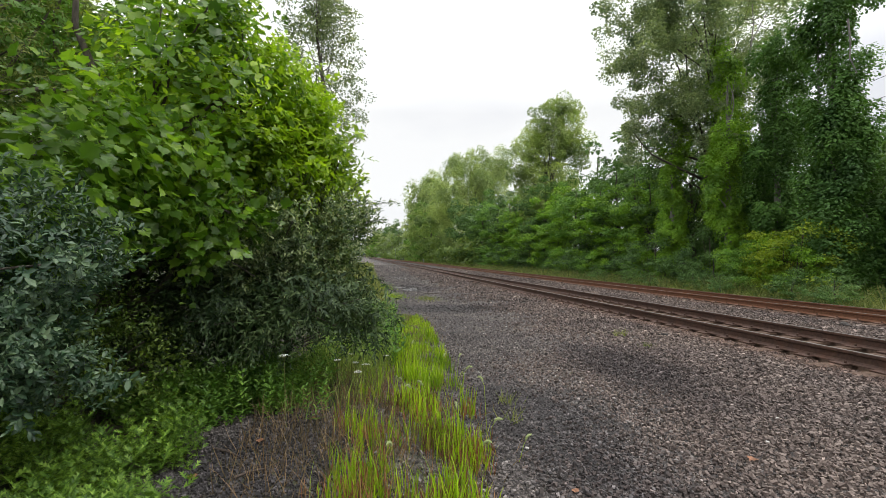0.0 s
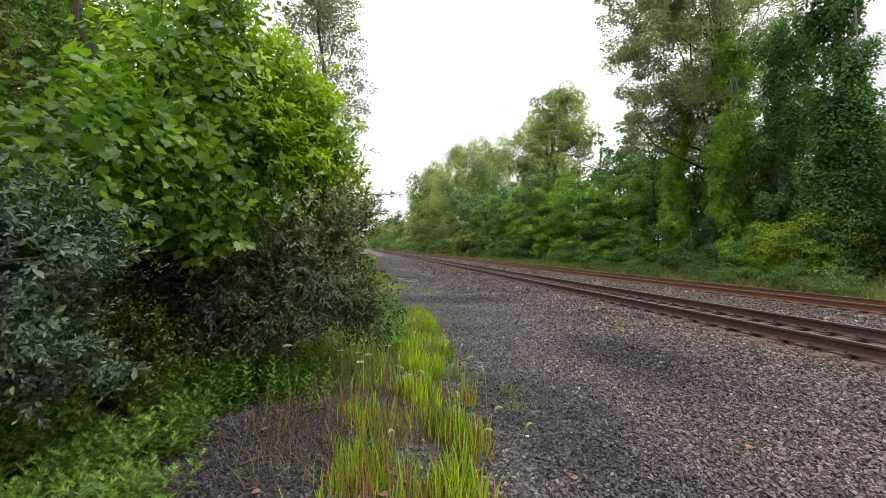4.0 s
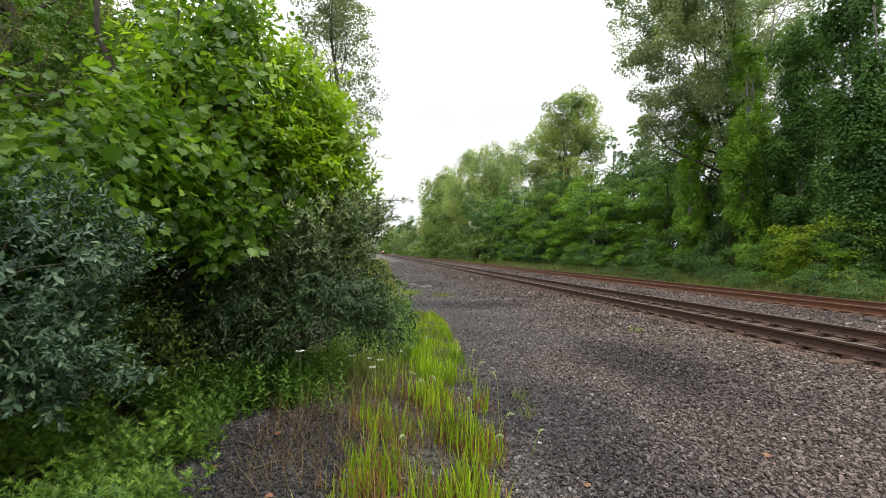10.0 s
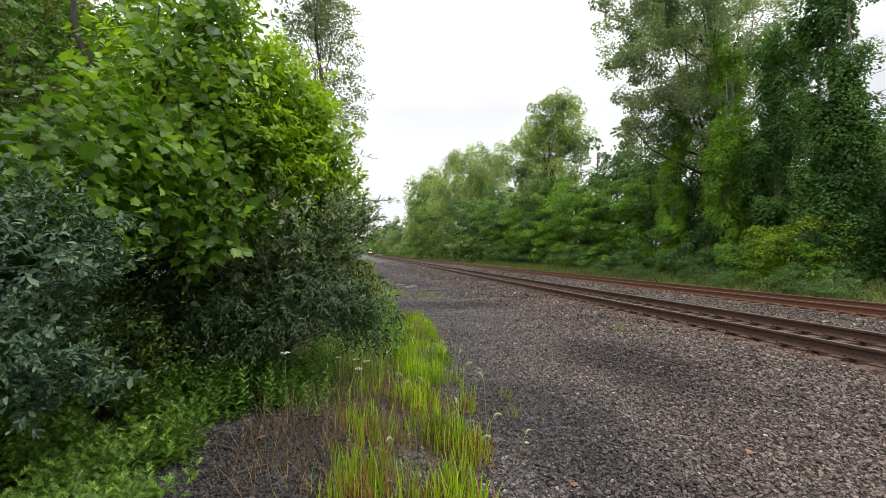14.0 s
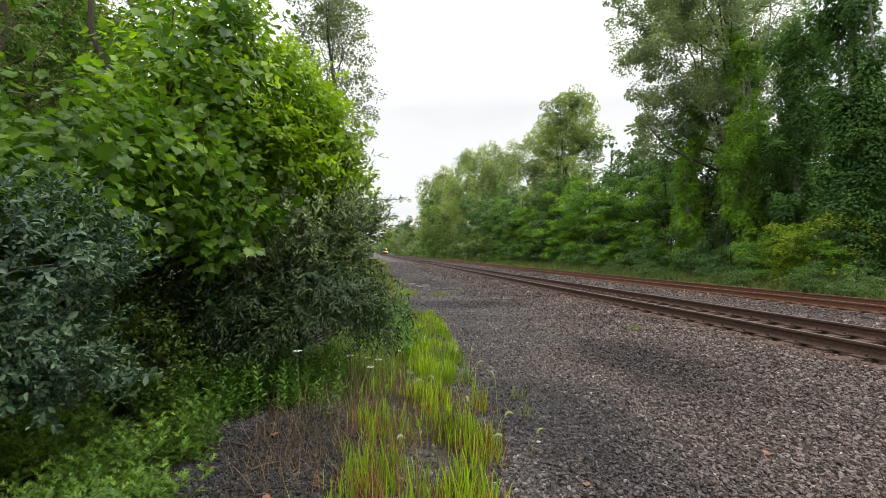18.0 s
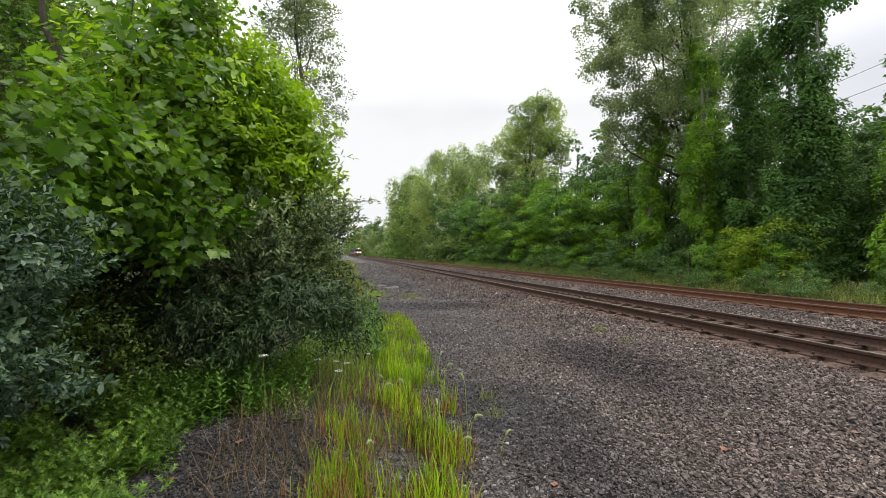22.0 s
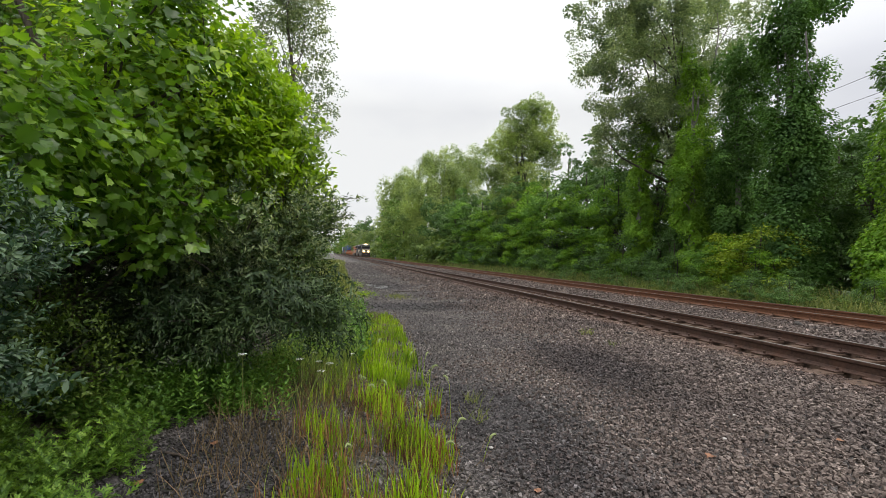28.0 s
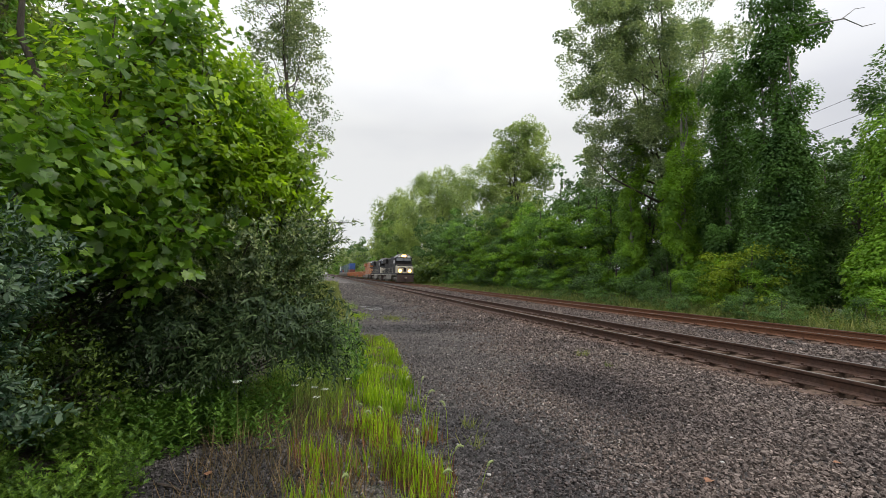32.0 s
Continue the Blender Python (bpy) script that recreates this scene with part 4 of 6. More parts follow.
# ---- vegetation on the near side ----
MAPLE_BLOBS = [(0.42, 0.35, 3.05, 0.85, 1.4, 1.7), (-1.55, -0.55, 2.05, 1.2, 1.3, 0.62), (-0.4, -1.1, 2.2, 1.3, 1.0, 0.7), (-0.4, -1.25, 1.8, 0.9, 0.6, 0.45), (-1.2, -1.5, 1.85, 0.8, 0.6, 0.45), (-0.75, -1.35, 1.45, 0.5, 0.4, 0.4), (0.65, -0.8, 1.58, 0.32, 0.28, 0.2), (0.76, -0.62, 1.9, 0.45, 0.4, 0.25)]
maple = tree("maple_tree", on_ground(-1.9, 5.3), 21, 4.8, MAPLE_BLOBS,
             780, 0, 0, 0.112, M_MAPLE, M_BARK, 0.09, "young tree with broad bright green lobed leaves", template=LOBED_STALKED, limbs=44, droop=0.3, fork=0.2, level=0.85, facing=0.6, lean=(-0.7, -0.1), jitter=0.42,
             leafing=dict(count=1750, spot=0.13, length=0.3, n=6, spread=(1.3, 0.5), lift=0.2))
tree("young_tree", on_ground(-1.1, 6.1), 27, 4.5,
     [(0.83, -0.1, 2.72, 0.36, 0.45, 0.38), (0.64, 0.0, 3.15, 0.38, 0.5, 0.38), (0.2, 0.1, 2.72, 0.95, 0.95, 0.45), (-0.5, -0.45, 3.1, 1.15, 1.25, 0.85), (-0.25, -0.3, 2.8, 1.15, 1.1, 0.45), (0.6, 0.1, 2.42, 0.72, 0.7, 0.35), (0.45, 0.0, 3.0, 0.55, 0.6, 0.45), (0.1, -0.65, 2.45, 0.8, 0.5, 0.4), (0.5, -0.1, 3.3, 0.45, 0.6, 0.35), (0.15, -0.1, 3.75, 0.6, 0.7, 0.4), (-0.35, -0.1, 4.1, 0.65, 0.8, 0.45)],
     570, 0, 0, 0.1, M_YOUNG, M_BARK, 0.06, "young tree with pointed yellow-green leaves", template=ROUND, limbs=30, droop=0.3, fork=0.3, level=1.1, facing=0.35, jitter=0.28,
     leafing=dict(count=1800, spot=0.1, length=0.3, n=9, spread=(1.35, 0.6), lift=0.5))
single_leaves(maple, 41, MAPLE_BLOBS, 290, 0.095, M_MAPLE)
tree("olive_bush", on_ground(-2.3, 2.9), 22, 1.9,
     [(0.5, 0.1, 1.4, 0.72, 0.7, 0.6), (0.35, 0.1, 0.98, 0.68, 0.6, 0.36), (0.6, 0.25, 0.78, 0.5, 0.45, 0.24), (-0.3, 0.2, 1.2, 0.7, 0.7, 0.6)],
     900, 0, 0, 0.058, M_OLIVE, M_BARK, 0.035, "dense bush with small grey-green leaves", "bush", template=OVATE, limbs=40, droop=0.05, fork=0.1, level=0.7, facing=0.35,
     leafing=dict(count=1750, spot=0.06, length=0.13, n=11, spread=(1.3, 0.35), lift=0.45))
bush = tree("olive_shrub", on_ground(-0.66, 5.95), 23, 2.5,
     [(0.0, -0.1, 1.9, 1.02, 1.05, 0.58), (0.6, 0.0, 1.86, 0.56, 0.7, 0.34), (-0.65, -0.3, 1.7, 0.8, 0.8, 0.56), (-0.12, -0.55, 1.5, 0.8, 0.6, 0.36), (0.42, -0.15, 1.45, 0.46, 0.5, 0.3)],
     900, 0, 0, 0.062, M_PRIVET, M_BARK, 0.03, "shrub with narrow olive-green leaves, some coloured pale as highlights", "bush", template=OVAL, limbs=34, droop=0.0, fork=0.3, level=0.6, facing=0.5,
     leafing=dict(count=3000, spot=0.08, length=0.14, n=12, spread=(1.1, 0.3), lift=0.5))
# darker leaf than the olive shrub's stands in for the shaded lower half
tree("dark_bush", on_ground(-0.6, 5.7), 29, 1.7,
     [(0.05, -0.15, 1.1, 0.98, 0.9, 0.42), (0.62, -0.2, 1.0, 0.58, 0.7, 0.38), (-0.6, -0.2, 1.1, 0.9, 0.85, 0.52), (0.86, -0.3, 0.84, 0.32, 0.36, 0.3), (0.2, -0.7, 0.98, 0.55, 0.36, 0.28), (-0.15, -0.75, 0.85, 0.4, 0.3, 0.24)],
     720, 0, 0, 0.085, M_SHADED_BUSH, M_BARK, 0.016, "dark green bush arching over the weeds", "bush", template=SPEAR, limbs=34, droop=0.45, fork=0.3, level=0.5, facing=0.5,
     leafing=dict(count=1450, spot=0.1, length=0.24, n=12, spread=(1.15, 0.35), lift=0.0))
tree("undergrowth_bush", on_ground(-2.2, 4.35), 28, 1.5,
     [(0.0, 0.0, 1.0, 0.8, 0.5, 0.5), (0.45, -0.1, 0.65, 0.6, 0.45, 0.4), (-0.5, 0.1, 0.9, 0.7, 0.5, 0.5)],
     420, 0, 0, 0.05, M_SCRUB, M_BARK, 0.02, "thin olive-green undergrowth of twiggy small leaves", "bush", template=OVAL, limbs=30, droop=0.1, fork=0.1, level=0.7, facing=0.4,
     leafing=dict(count=1100, spot=0.12, length=0.2, n=9, spread=(1.2, 0.4), lift=0.4))
rng = np.random.default_rng(19)
for a, b in (((0.6, -0.1, 2.1), (1.24, -0.1, 2.2)), ((0.7, -0.1, 1.9), (1.1, 0.0, 1.98)), ((0.7, -0.1, 1.8), (1.02, 0.0, 1.82)), ((0.5, -0.2, 2.1), (0.85, -0.2, 2.4)), ((0.72, -0.2, 2.0), (1.04, -0.1, 2.08))):
    v, f = limb(rng, a, b, 0.008, 0.002, 0.06)
    twig = part("twig", np_mesh("twig", v, f), M_BARK, bush)
    t = rng.uniform(0.15, 1.03, (90, 1))
    p = np.array(a) + (np.array(b) - np.array(a)) * t + rng.normal(0, 0.022, (90, 3))
    v, f = strewn(SPEAR, p, rng.normal(0, 0.5, (90, 3)) + unit(np.array(b) - np.array(a)), rng.normal(0, 0.4, (90, 3)) + (0, 0, 1), rng.uniform(0.045, 0.08, 90))
    tagged(part("leaf_spray", np_mesh("leaf_spray", v, f), M_PRIVET, twig), kind="stuff")
# the same dark leaf puts the hollow's shade into the undergrowth colour
tree("dark_bush", on_ground(-2.6, 5.4), 26, 1.6,
     [(0, 0, 0.9, 1.2, 0.8, 0.7), (1.1, 0.4, 0.8, 0.9, 0.8, 0.7), (-1.2, 0.2, 0.9, 1.0, 0.8, 0.8)],
     330, 45, 0.2, 0.085, M_SHADED_BUSH, M_BARK, 0.04, "deep green undergrowth beneath the maple", "bush", template=OVAL, limbs=25, droop=0.4, fork=0.1)
tree("poplar_tree", on_ground(-1.5, 16.0), 24, 14,
     [(-0.2, 0, 11.2, 1.25, 1.2, 2.2), (0.5, 0, 9.4, 0.95, 1.0, 1.2), (-0.3, 0, 8.0, 1.2, 1.2, 1.5), (0.45, 0, 6.9, 1.15, 1.0, 0.9), (-0.4, 0, 5.4, 1.5, 1.4, 1.6), (-0.3, 0, 13, 0.9, 0.9, 1.3), (1.1, 0, 12.0, 0.8, 0.7, 0.6), (0.95, 0, 8.3, 0.6, 0.6, 0.5), (1.15, 0, 5.9, 0.55, 0.6, 0.6)],
     520, 66, 0.3, 0.076, M_POPLAR, M_BARK, 0.08, "slender poplar with small fluttering leaves", limbs=22, droop=0.4, fork=0.25)
# high bough near the maple, mostly out of view, is added to shade it
tree("locust_tree", on_ground(-4.7, 6.3), 25, 8.5,
     [(0, 0, 5.5, 2.6, 2.4, 2.6), (0.9, -0.8, 4.0, 2.0, 1.8, 1.7), (-1.5, 0, 3.5, 2.2, 2.0, 2.2), (1.3, -1.5, 3.2, 1.0, 0.8, 0.65), (0.6, -1.4, 3.6, 1.0, 0.8, 0.7), (1.5, -2.2, 4.7, 1.6, 1.3, 0.8), (0.9, -2.3, 4.1, 0.9, 0.8, 0.6)],
     460, 0, 0, 0.07, M_LOCUST, M_BARK, 0.13, "thin-leaved tree behind the maple", template=SPEAR, limbs=34, droop=0.25, jitter=0.25,
     leafing=dict(count=4200, spot=0.2, length=0.36, n=15, spread=(1.3, 0.9), lift=0.1))
for kind, x, y, rz, s in ((0, -4.7, 8.4, 33, 0.8), (1, -5.5, 12.0, 0, 0.72), (0, -2.9, 10.5, 60, 0.62), (0, -8.5, 9.0, 90, 0.9), (0, -9.0, 15.0, 130, 1.1), (1, -6.0, 20.0, 200, 1.0), (0, -5.0, 27.0, 250, 1.0), (3, -5.5, 36.0, 310, 1.1), (0, -6.0, 48.0, 20, 1.2), (1, -6.5, 62.0, 40, 1.2), (0, -8.0, 80.0, 70, 1.3), (0, -7.0, 5.0, 70, 0.75), (0, -6.5, 1.0, 70, 0.8)):
    put((far_kinds if y > 18 or x < -7.5 else wood_kinds)[kind], x, y, rz, s)


# ---- stones of the ballast and the path ----
CORNERS = np.array([(x, y, z) for x in (-1, 1) for y in (-1, 1) for z in (-1, 1)], float)
CORNER_FACES = np.array([(0, 1, 3), (0, 3, 2), (4, 6, 7), (4, 7, 5), (0, 4, 5), (0, 5, 1), (2, 3, 7), (2, 7, 6), (1, 5, 7), (1, 7, 3)])


def stones_mesh(rng, x, y, size, lift=0.0):
    n = len(x)
    v = CORNERS[None] * rng.uniform(0.25, 1.0, (n, 8, 3)) * 0.62
    v = v * rng.uniform(0.55, 1.35, (n, 1, 3)) * (1, 1, 0.95)
    a = rng.uniform(0, 2 * np.pi, n)
    t = rng.normal(0, 0.55, n)
    ca, sa, ct, st = np.cos(a)[:, None], np.sin(a)[:, None], np.cos(t)[:, None], np.sin(t)[:, None]
    vy, vz = v[..., 1] * ct - v[..., 2] * st, v[..., 1] * st + v[..., 2] * ct
    vx, vy = v[..., 0] * ca - vy * sa, v[..., 0] * sa + vy * ca
    v = np.stack([vx, vy, vz], -1) * size[:, None, None]
    v += np.stack([x, y, ground_z(x, y) + size * rng.uniform(0.0, 0.7, n) + lift], -1)[:, None]
    f = CORNER_FACES[None] + (np.arange(n) * 8)[:, None, None]
    return np_mesh("stones", v.reshape(-1, 3), f.reshape(-1, 3))


def off_rails(x):
    ok = np.ones(len(x), bool)
    for c in (TRACK_NEAR, TRACK_FAR):
        for s in (-1, 1):
            ok &= abs(x - c - s * HALF_GAUGE) > 0.17
    return ok


def ballast_field():
    rng = np.random.default_rng(5)
    xs, ys, ss = [], [], []
    for y0, y1, x0, x1, density, lo, hi in ((2.2, 5.6, 1.4, 9.4, 2000, 0.014, 0.031), (5.6, 8, 1.4, 9.4, 1300, 0.017, 0.035), (5, 9, 9.4, 12.3, 300, 0.035, 0.06), (8, 15, 2.4, 12.3, 620, 0.021, 0.042), (15, 26, 3.2, 12.3, 160, 0.035, 0.062), (26, 60, 4.0, 12.3, 62, 0.055, 0.1)):
        n = int((y1 - y0) * (x1 - x0) * density)
        x, y = rng.uniform(x0, x1, n), rng.uniform(y0, y1, n)
        left = np.minimum(2.0 + 0.33 * (y - 2.5), 4.7) + 0.5 * np.sin(y * 1.7) + rng.normal(0, 0.75, n)
        keep = (x > left) & (y > x * 0.62 - 0.2) & (y + 0.2 * x > 3.0) & off_rails(x) & (rng.uniform(size=n) < np.interp(x, [3.0, 5.5], [1, 0.7]))
        xs.append(x[keep]), ys.append(y[keep]), ss.append(rng.uniform(lo, hi, keep.sum()) * np.interp(x[keep], [3.0, 5.5], [0.95, 1.32]))
    x, y, s = np.concatenate(xs), np.concatenate(ys), np.concatenate(ss)
    tagged(part("ballast_rest", stones_mesh(rng, x, y, s), M_BALLAST, ground), kind="stuff")
    n = 19000
    x, y = rng.uniform(0.6, 6.0, n), 7.5 + 75 * rng.uniform(0, 1, n) ** 2.4
    keep = (x > np.interp(y, [7, 12, 18], [1.6, 1.6, 0.6]) + rng.normal(0, 0.2, n)) & (x < 5.6)
    x, y = x[keep], y[keep]
    x = x + bend(y)
    tagged(part("path_gravel_rest", stones_mesh(rng, x, y, rng.uniform(0.013, 0.028, len(x)) * np.interp(y, [7, 30, 80], [1, 2.0, 4.2])), M_CINDER, ground), kind="stuff")
    n = 30000
    x, y = rng.uniform(-1.2, 4.6, n), 1.9 + 7.5 * rng.uniform(0, 1, n) ** 1.6
    keep = (x < np.minimum(2.4 + 0.4 * (y - 2.5), 4.7)) & (x > 0.3) & (y + 0.2 * x > 2.55)
    x, y = x[keep], y[keep]
    tagged(part("cinder_rest", stones_mesh(rng, x, y, rng.uniform(0.010, 0.026, len(x))), M_CINDER, ground), kind="stuff")
    n = 15000
    x, y = rng.uniform(-1.15, 0.45, n), rng.uniform(2.5, 5.0, n)
    tagged(part("cinder_patch_rest", stones_mesh(rng, x, y, rng.uniform(0.009, 0.026, n)), M_COAL, ground), kind="stuff")
    n = 4600
    x, y = np.concatenate([rng.uniform(6.2, 6.8, n), rng.uniform(7.25, 8.25, n // 5)]), np.concatenate([4 + 22 * rng.uniform(0, 1, n) ** 1.5, 4.5 + 14 * rng.uniform(0, 1, n // 5) ** 1.4])
    m = 2200
    x, y = np.concatenate([x, rng.uniform(6.2, 6.78, m)]), np.concatenate([y, rng.uniform(4.0, 9.5, m)])
    tagged(part("tie_end_ballast_rest", stones_mesh(rng, x, y, rng.uniform(0.02, 0.042, len(x)) * np.interp(y, [4, 26], [1, 1.5]), 0.006), M_BALLAST, ground), kind="stuff")
    shapes = []
    for i in range(8):
        me = stones_mesh(rng, np.array([0.0]), np.array([0.0]), np.array([1.0]))
        co = np.zeros(24, np.float32)
        me.vertices.foreach_get("co", co)
        co = co.reshape(-1, 3) - co.reshape(-1, 3).mean(0)
        me.vertices.foreach_set("co", co.ravel())
        me.materials.append(M_BALLAST)
        shapes.append(me)
    made = 0
    while made < 290:
        x, y = rng.uniform(1.6, 5.8), rng.uniform(2.3, 6.2)
        if x < 1.6 + 0.4 * (y - 2.3) or y < x * 0.6 or y + 0.2 * x < 3.0:
            continue
        st = new("stone", shapes[made % 8])
        st.parent = ground
        s = rng.uniform(0.022, 0.042)
        st.matrix_basis = pose(x, y, float(ground_z(x, y)) + s * 0.35, rng.normal(0, 12), rng.normal(0, 12), rng.uniform(0, 360)) @ Matrix.Diagonal((s, s, s, 1))
        made += 1


ballast_field()


# ---- grasses and weeds ----
def blades(rng, x, y, tall, wide, lean=0.22):
    n = len(x)
    axis = np.stack([rng.normal(0, lean, n), rng.normal(0, lean, n), np.ones(n)], -1)
    up = np.stack([rng.normal(size=n), rng.normal(size=n), np.zeros(n)], -1)
    return strewn(BLADE, np.stack([x, y, ground_z(x, y) - 0.01], -1), axis, up, tall, wide)


def patch(name, mesh, mat, label, category):
    ob = part(name, mesh, mat)
    return tagged(ob, label, category, kind="stuff")


def grass_strip():
    rng = np.random.default_rng(8)
    n = 10500
    y = 2.2 + 10.0 * rng.uniform(0, 1, n) ** 1.25
    left = np.interp(y, [2.2, 3.1, 4.9, 7, 9, 10.5, 12.2], [-0.15, -0.12, 0.02, 0.42, 0.72, 0.8, 1.0])
    right = np.interp(y, [2.2, 3.1, 4.9, 7, 9, 10.5, 12.2], [1.02, 1.16, 1.36, 1.48, 1.6, 1.66, 1.6])
    x = left + (right - left) * rng.beta(1.9, 1.35, n)
    clump = np.sin(x * 9 + 1.3 * np.sin(y * 3)) + np.sin(y * 6.1 + x * 4)
    keep = clump + rng.normal(0, 0.6, n) > np.interp(y, [2.5, 5.0, 6.5], [0.65, 0.45, -0.3])
    x, y = x[keep], y[keep]
    v, f = blades(rng, x, y, rng.uniform(0.1, 0.36, len(x)) * np.interp(y, [2, 5, 8, 12], [1, 0.9, 0.55, 0.4]), rng.uniform(0.007, 0.015, len(x)), 0.1)
    patch("grass_strip", np_mesh("grass_strip", v, f), M_GRASS, "strip of bright yellow-green grass along the gravel", "grass")
    k = rng.choice(len(x), 3400)
    low = rng.choice(np.flatnonzero(y < 5.2), 2600)
    m = len(low)
    v, f = blades(rng, x[low] + rng.normal(0, 0.05, m), y[low] + rng.normal(0, 0.06, m), rng.uniform(0.08, 0.26, m), rng.uniform(0.004, 0.008, m), 0.16)
    patch("reddish_grass", np_mesh("reddish_grass", v, f), M_REDDISH, "red-brown lower stems of the bright grass", "grass")
    v, f = blades(rng, x[k] + rng.normal(-0.06, 0.15, 3400), y[k] + rng.normal(0, 0.12, 3400), rng.uniform(0.05, 0.24, 3400), rng.uniform(0.003, 0.007, 3400), 0.8)
    patch("dry_grass", np_mesh("dry_grass", v, f), M_DRY, "dry brown stalks among the bright grass", "grass")
    tufts = rng.uniform((-0.05, 2.7), (0.5, 4.2), (18, 2))
    n = 18 * 8
    x, y = (np.repeat(tufts[:, i], 8) + rng.normal(0, 0.03, n) for i in (0, 1))
    v, f = blades(rng, x, y, rng.uniform(0.06, 0.22, n), rng.uniform(0.006, 0.011, n), 0.12)
    patch("grass_tufts", np_mesh("grass_tufts", v, f), M_GRASS, "scattered tufts of bright grass on black cinders", "grass")
    for name, cx, cy, rx, ry, m in (("grass_patch", 2.5, 17.2, 0.5, 0.9, 300), ("grass_patch", 1.2, 18.4, 0.5, 1.4, 500), ("grass_patch", 1.0, 24.0, 0.6, 3.0, 700)):
        x, y = cx + rx * rng.normal(0, 0.5, m), cy + ry * rng.normal(0, 0.5, m)
        v, f = blades(rng, x, y, rng.uniform(0.05, 0.16, m), rng.uniform(0.008, 0.016, m), 0.5)
        patch(name, np_mesh(name, v, f), M_VERGE if cx > 2 else M_GRASS, "low yellow-green grass patch on the dark gravel", "grass")
    n = 7200
    x, y = rng.uniform(-0.75, 0.75, n), 4.6 + 7.9 * rng.uniform(0, 1, n) ** 1.3
    keep = (x < np.interp(y, [4.6, 9, 12.5], [0.35, 0.85, 1.1])) & (x > -0.7 + 0.05 * (y - 4.6)) & (rng.uniform(size=n) < np.interp(y, [4.6, 5.2, 5.8, 6.5, 9], [0.04, 0.12, 0.6, 0.9, 1.0]))
    x, y = x[keep], y[keep]
    v, f = blades(rng, x, y, rng.uniform(0.12, 0.42, len(x)) * np.interp(y, [5, 5.8, 7, 9], [1.0, 1.5, 1.2, 0.5]), rng.uniform(0.004, 0.009, len(x)), 0.3)
    patch("weed_patch", np_mesh("weed_patch", v, f), M_PALEGRASS, "mixed green weeds and grass below the dark bush", "weeds")
    n = 2300
    x, y = rng.uniform(-0.7, 0.6, n), 3.1 + 3.9 * rng.beta(1.3, 1.5, n)
    v, f = blades(rng, x, y, rng.uniform(0.05, 0.34, n), rng.uniform(0.003, 0.0065, n), 0.4)
    patch("dry_weeds", np_mesh("dry_weeds", v, f), M_DRY, "thin brown weed stalks on bare cinders", "weeds")
    n = 9000
    y = 11 + 75 * rng.uniform(0, 1, n) ** 1.7
    x = rng.uniform(-2.5, 1.25, n) + 0.3 * np.sin(y * 0.8)
    x = np.where(y > 60, x, np.minimum(x, 0.9)) + bend(y)
    v, f = blades(rng, x, y, rng.uniform(0.12, 0.42, n) * np.interp(y, [11, 85], [1, 1.8]), rng.uniform(0.015, 0.035, n) * np.interp(y, [11, 85], [1, 3]), 0.35)
    patch("verge_grass", np_mesh("verge_grass", v, f), M_VERGE, "rough green verge along the gravel path", "grass")
    n = 25000
    y = 7 + 170 * rng.uniform(0, 1, n) ** 1.8
    x = 15.3 + 4.3 * rng.beta(1.4, 1.1, n) + 0.25 * np.sin(y * 0.9) + bend(y)
    v, f = blades(rng, x, y, rng.uniform(0.2, 0.7, n) * np.interp(x - bend(y), [15.2, 16.5, 19], [0.45, 0.8, 1.4]) * (0.85 + 0.3 * np.sin(x * 2.3 + 1.9 * np.sin(y * 1.1)) + 0.25 * np.sin(y * 2.7)), rng.uniform(0.02, 0.045, n) * np.interp(y, [7, 60, 170], [1, 2.2, 5]), 0.4)
    patch("verge_grass", np_mesh("verge_grass", v, f), M_VERGE, "rough green verge between the track and the woods", "grass")


grass_strip()


def sprigs(rng, x, y, tall, leaf, pairs=6, template=OVAL):
    """Upright weeds with opposite leaves."""
    n = len(x)
    base = np.stack([x, y, ground_z(x, y)], -1)
    way = unit(np.stack([rng.normal(0, 0.3, n), rng.normal(0, 0.3, n), np.ones(n)], -1))
    turn = rng.uniform(0, 6.28, n)
    vs, fs, k = [], [], 0
    for i in range(pairs):
        t = (i + 1.0) / pairs
        for s in (0, math.pi):
            a = turn + i * 1.57 + s
            out_dir = np.stack([np.cos(a), np.sin(a), np.full(n, 0.25 + 0.5 * t)], -1)
            v, f = strewn(template, base + way * (tall * t)[:, None], out_dir + rng.normal(0, 0.2, (n, 3)), np.stack([-np.cos(a) * 0.3, -np.sin(a) * 0.3, np.ones(n)], -1) + rng.normal(0, 0.25, (n, 3)), leaf * (1.15 - 0.6 * abs(t - 0.55)) * rng.uniform(0.8, 1.2, n))
            vs.append(v), fs.append(f + k)
            k += len(v)
    v, f = strewn(BLADE, base, way, np.stack([np.cos(turn), np.sin(turn), turn * 0], -1), tall, np.full(n, 0.004))
    vs.append(v), fs.append(f + k)
    return np.concatenate(vs), np.concatenate(fs)


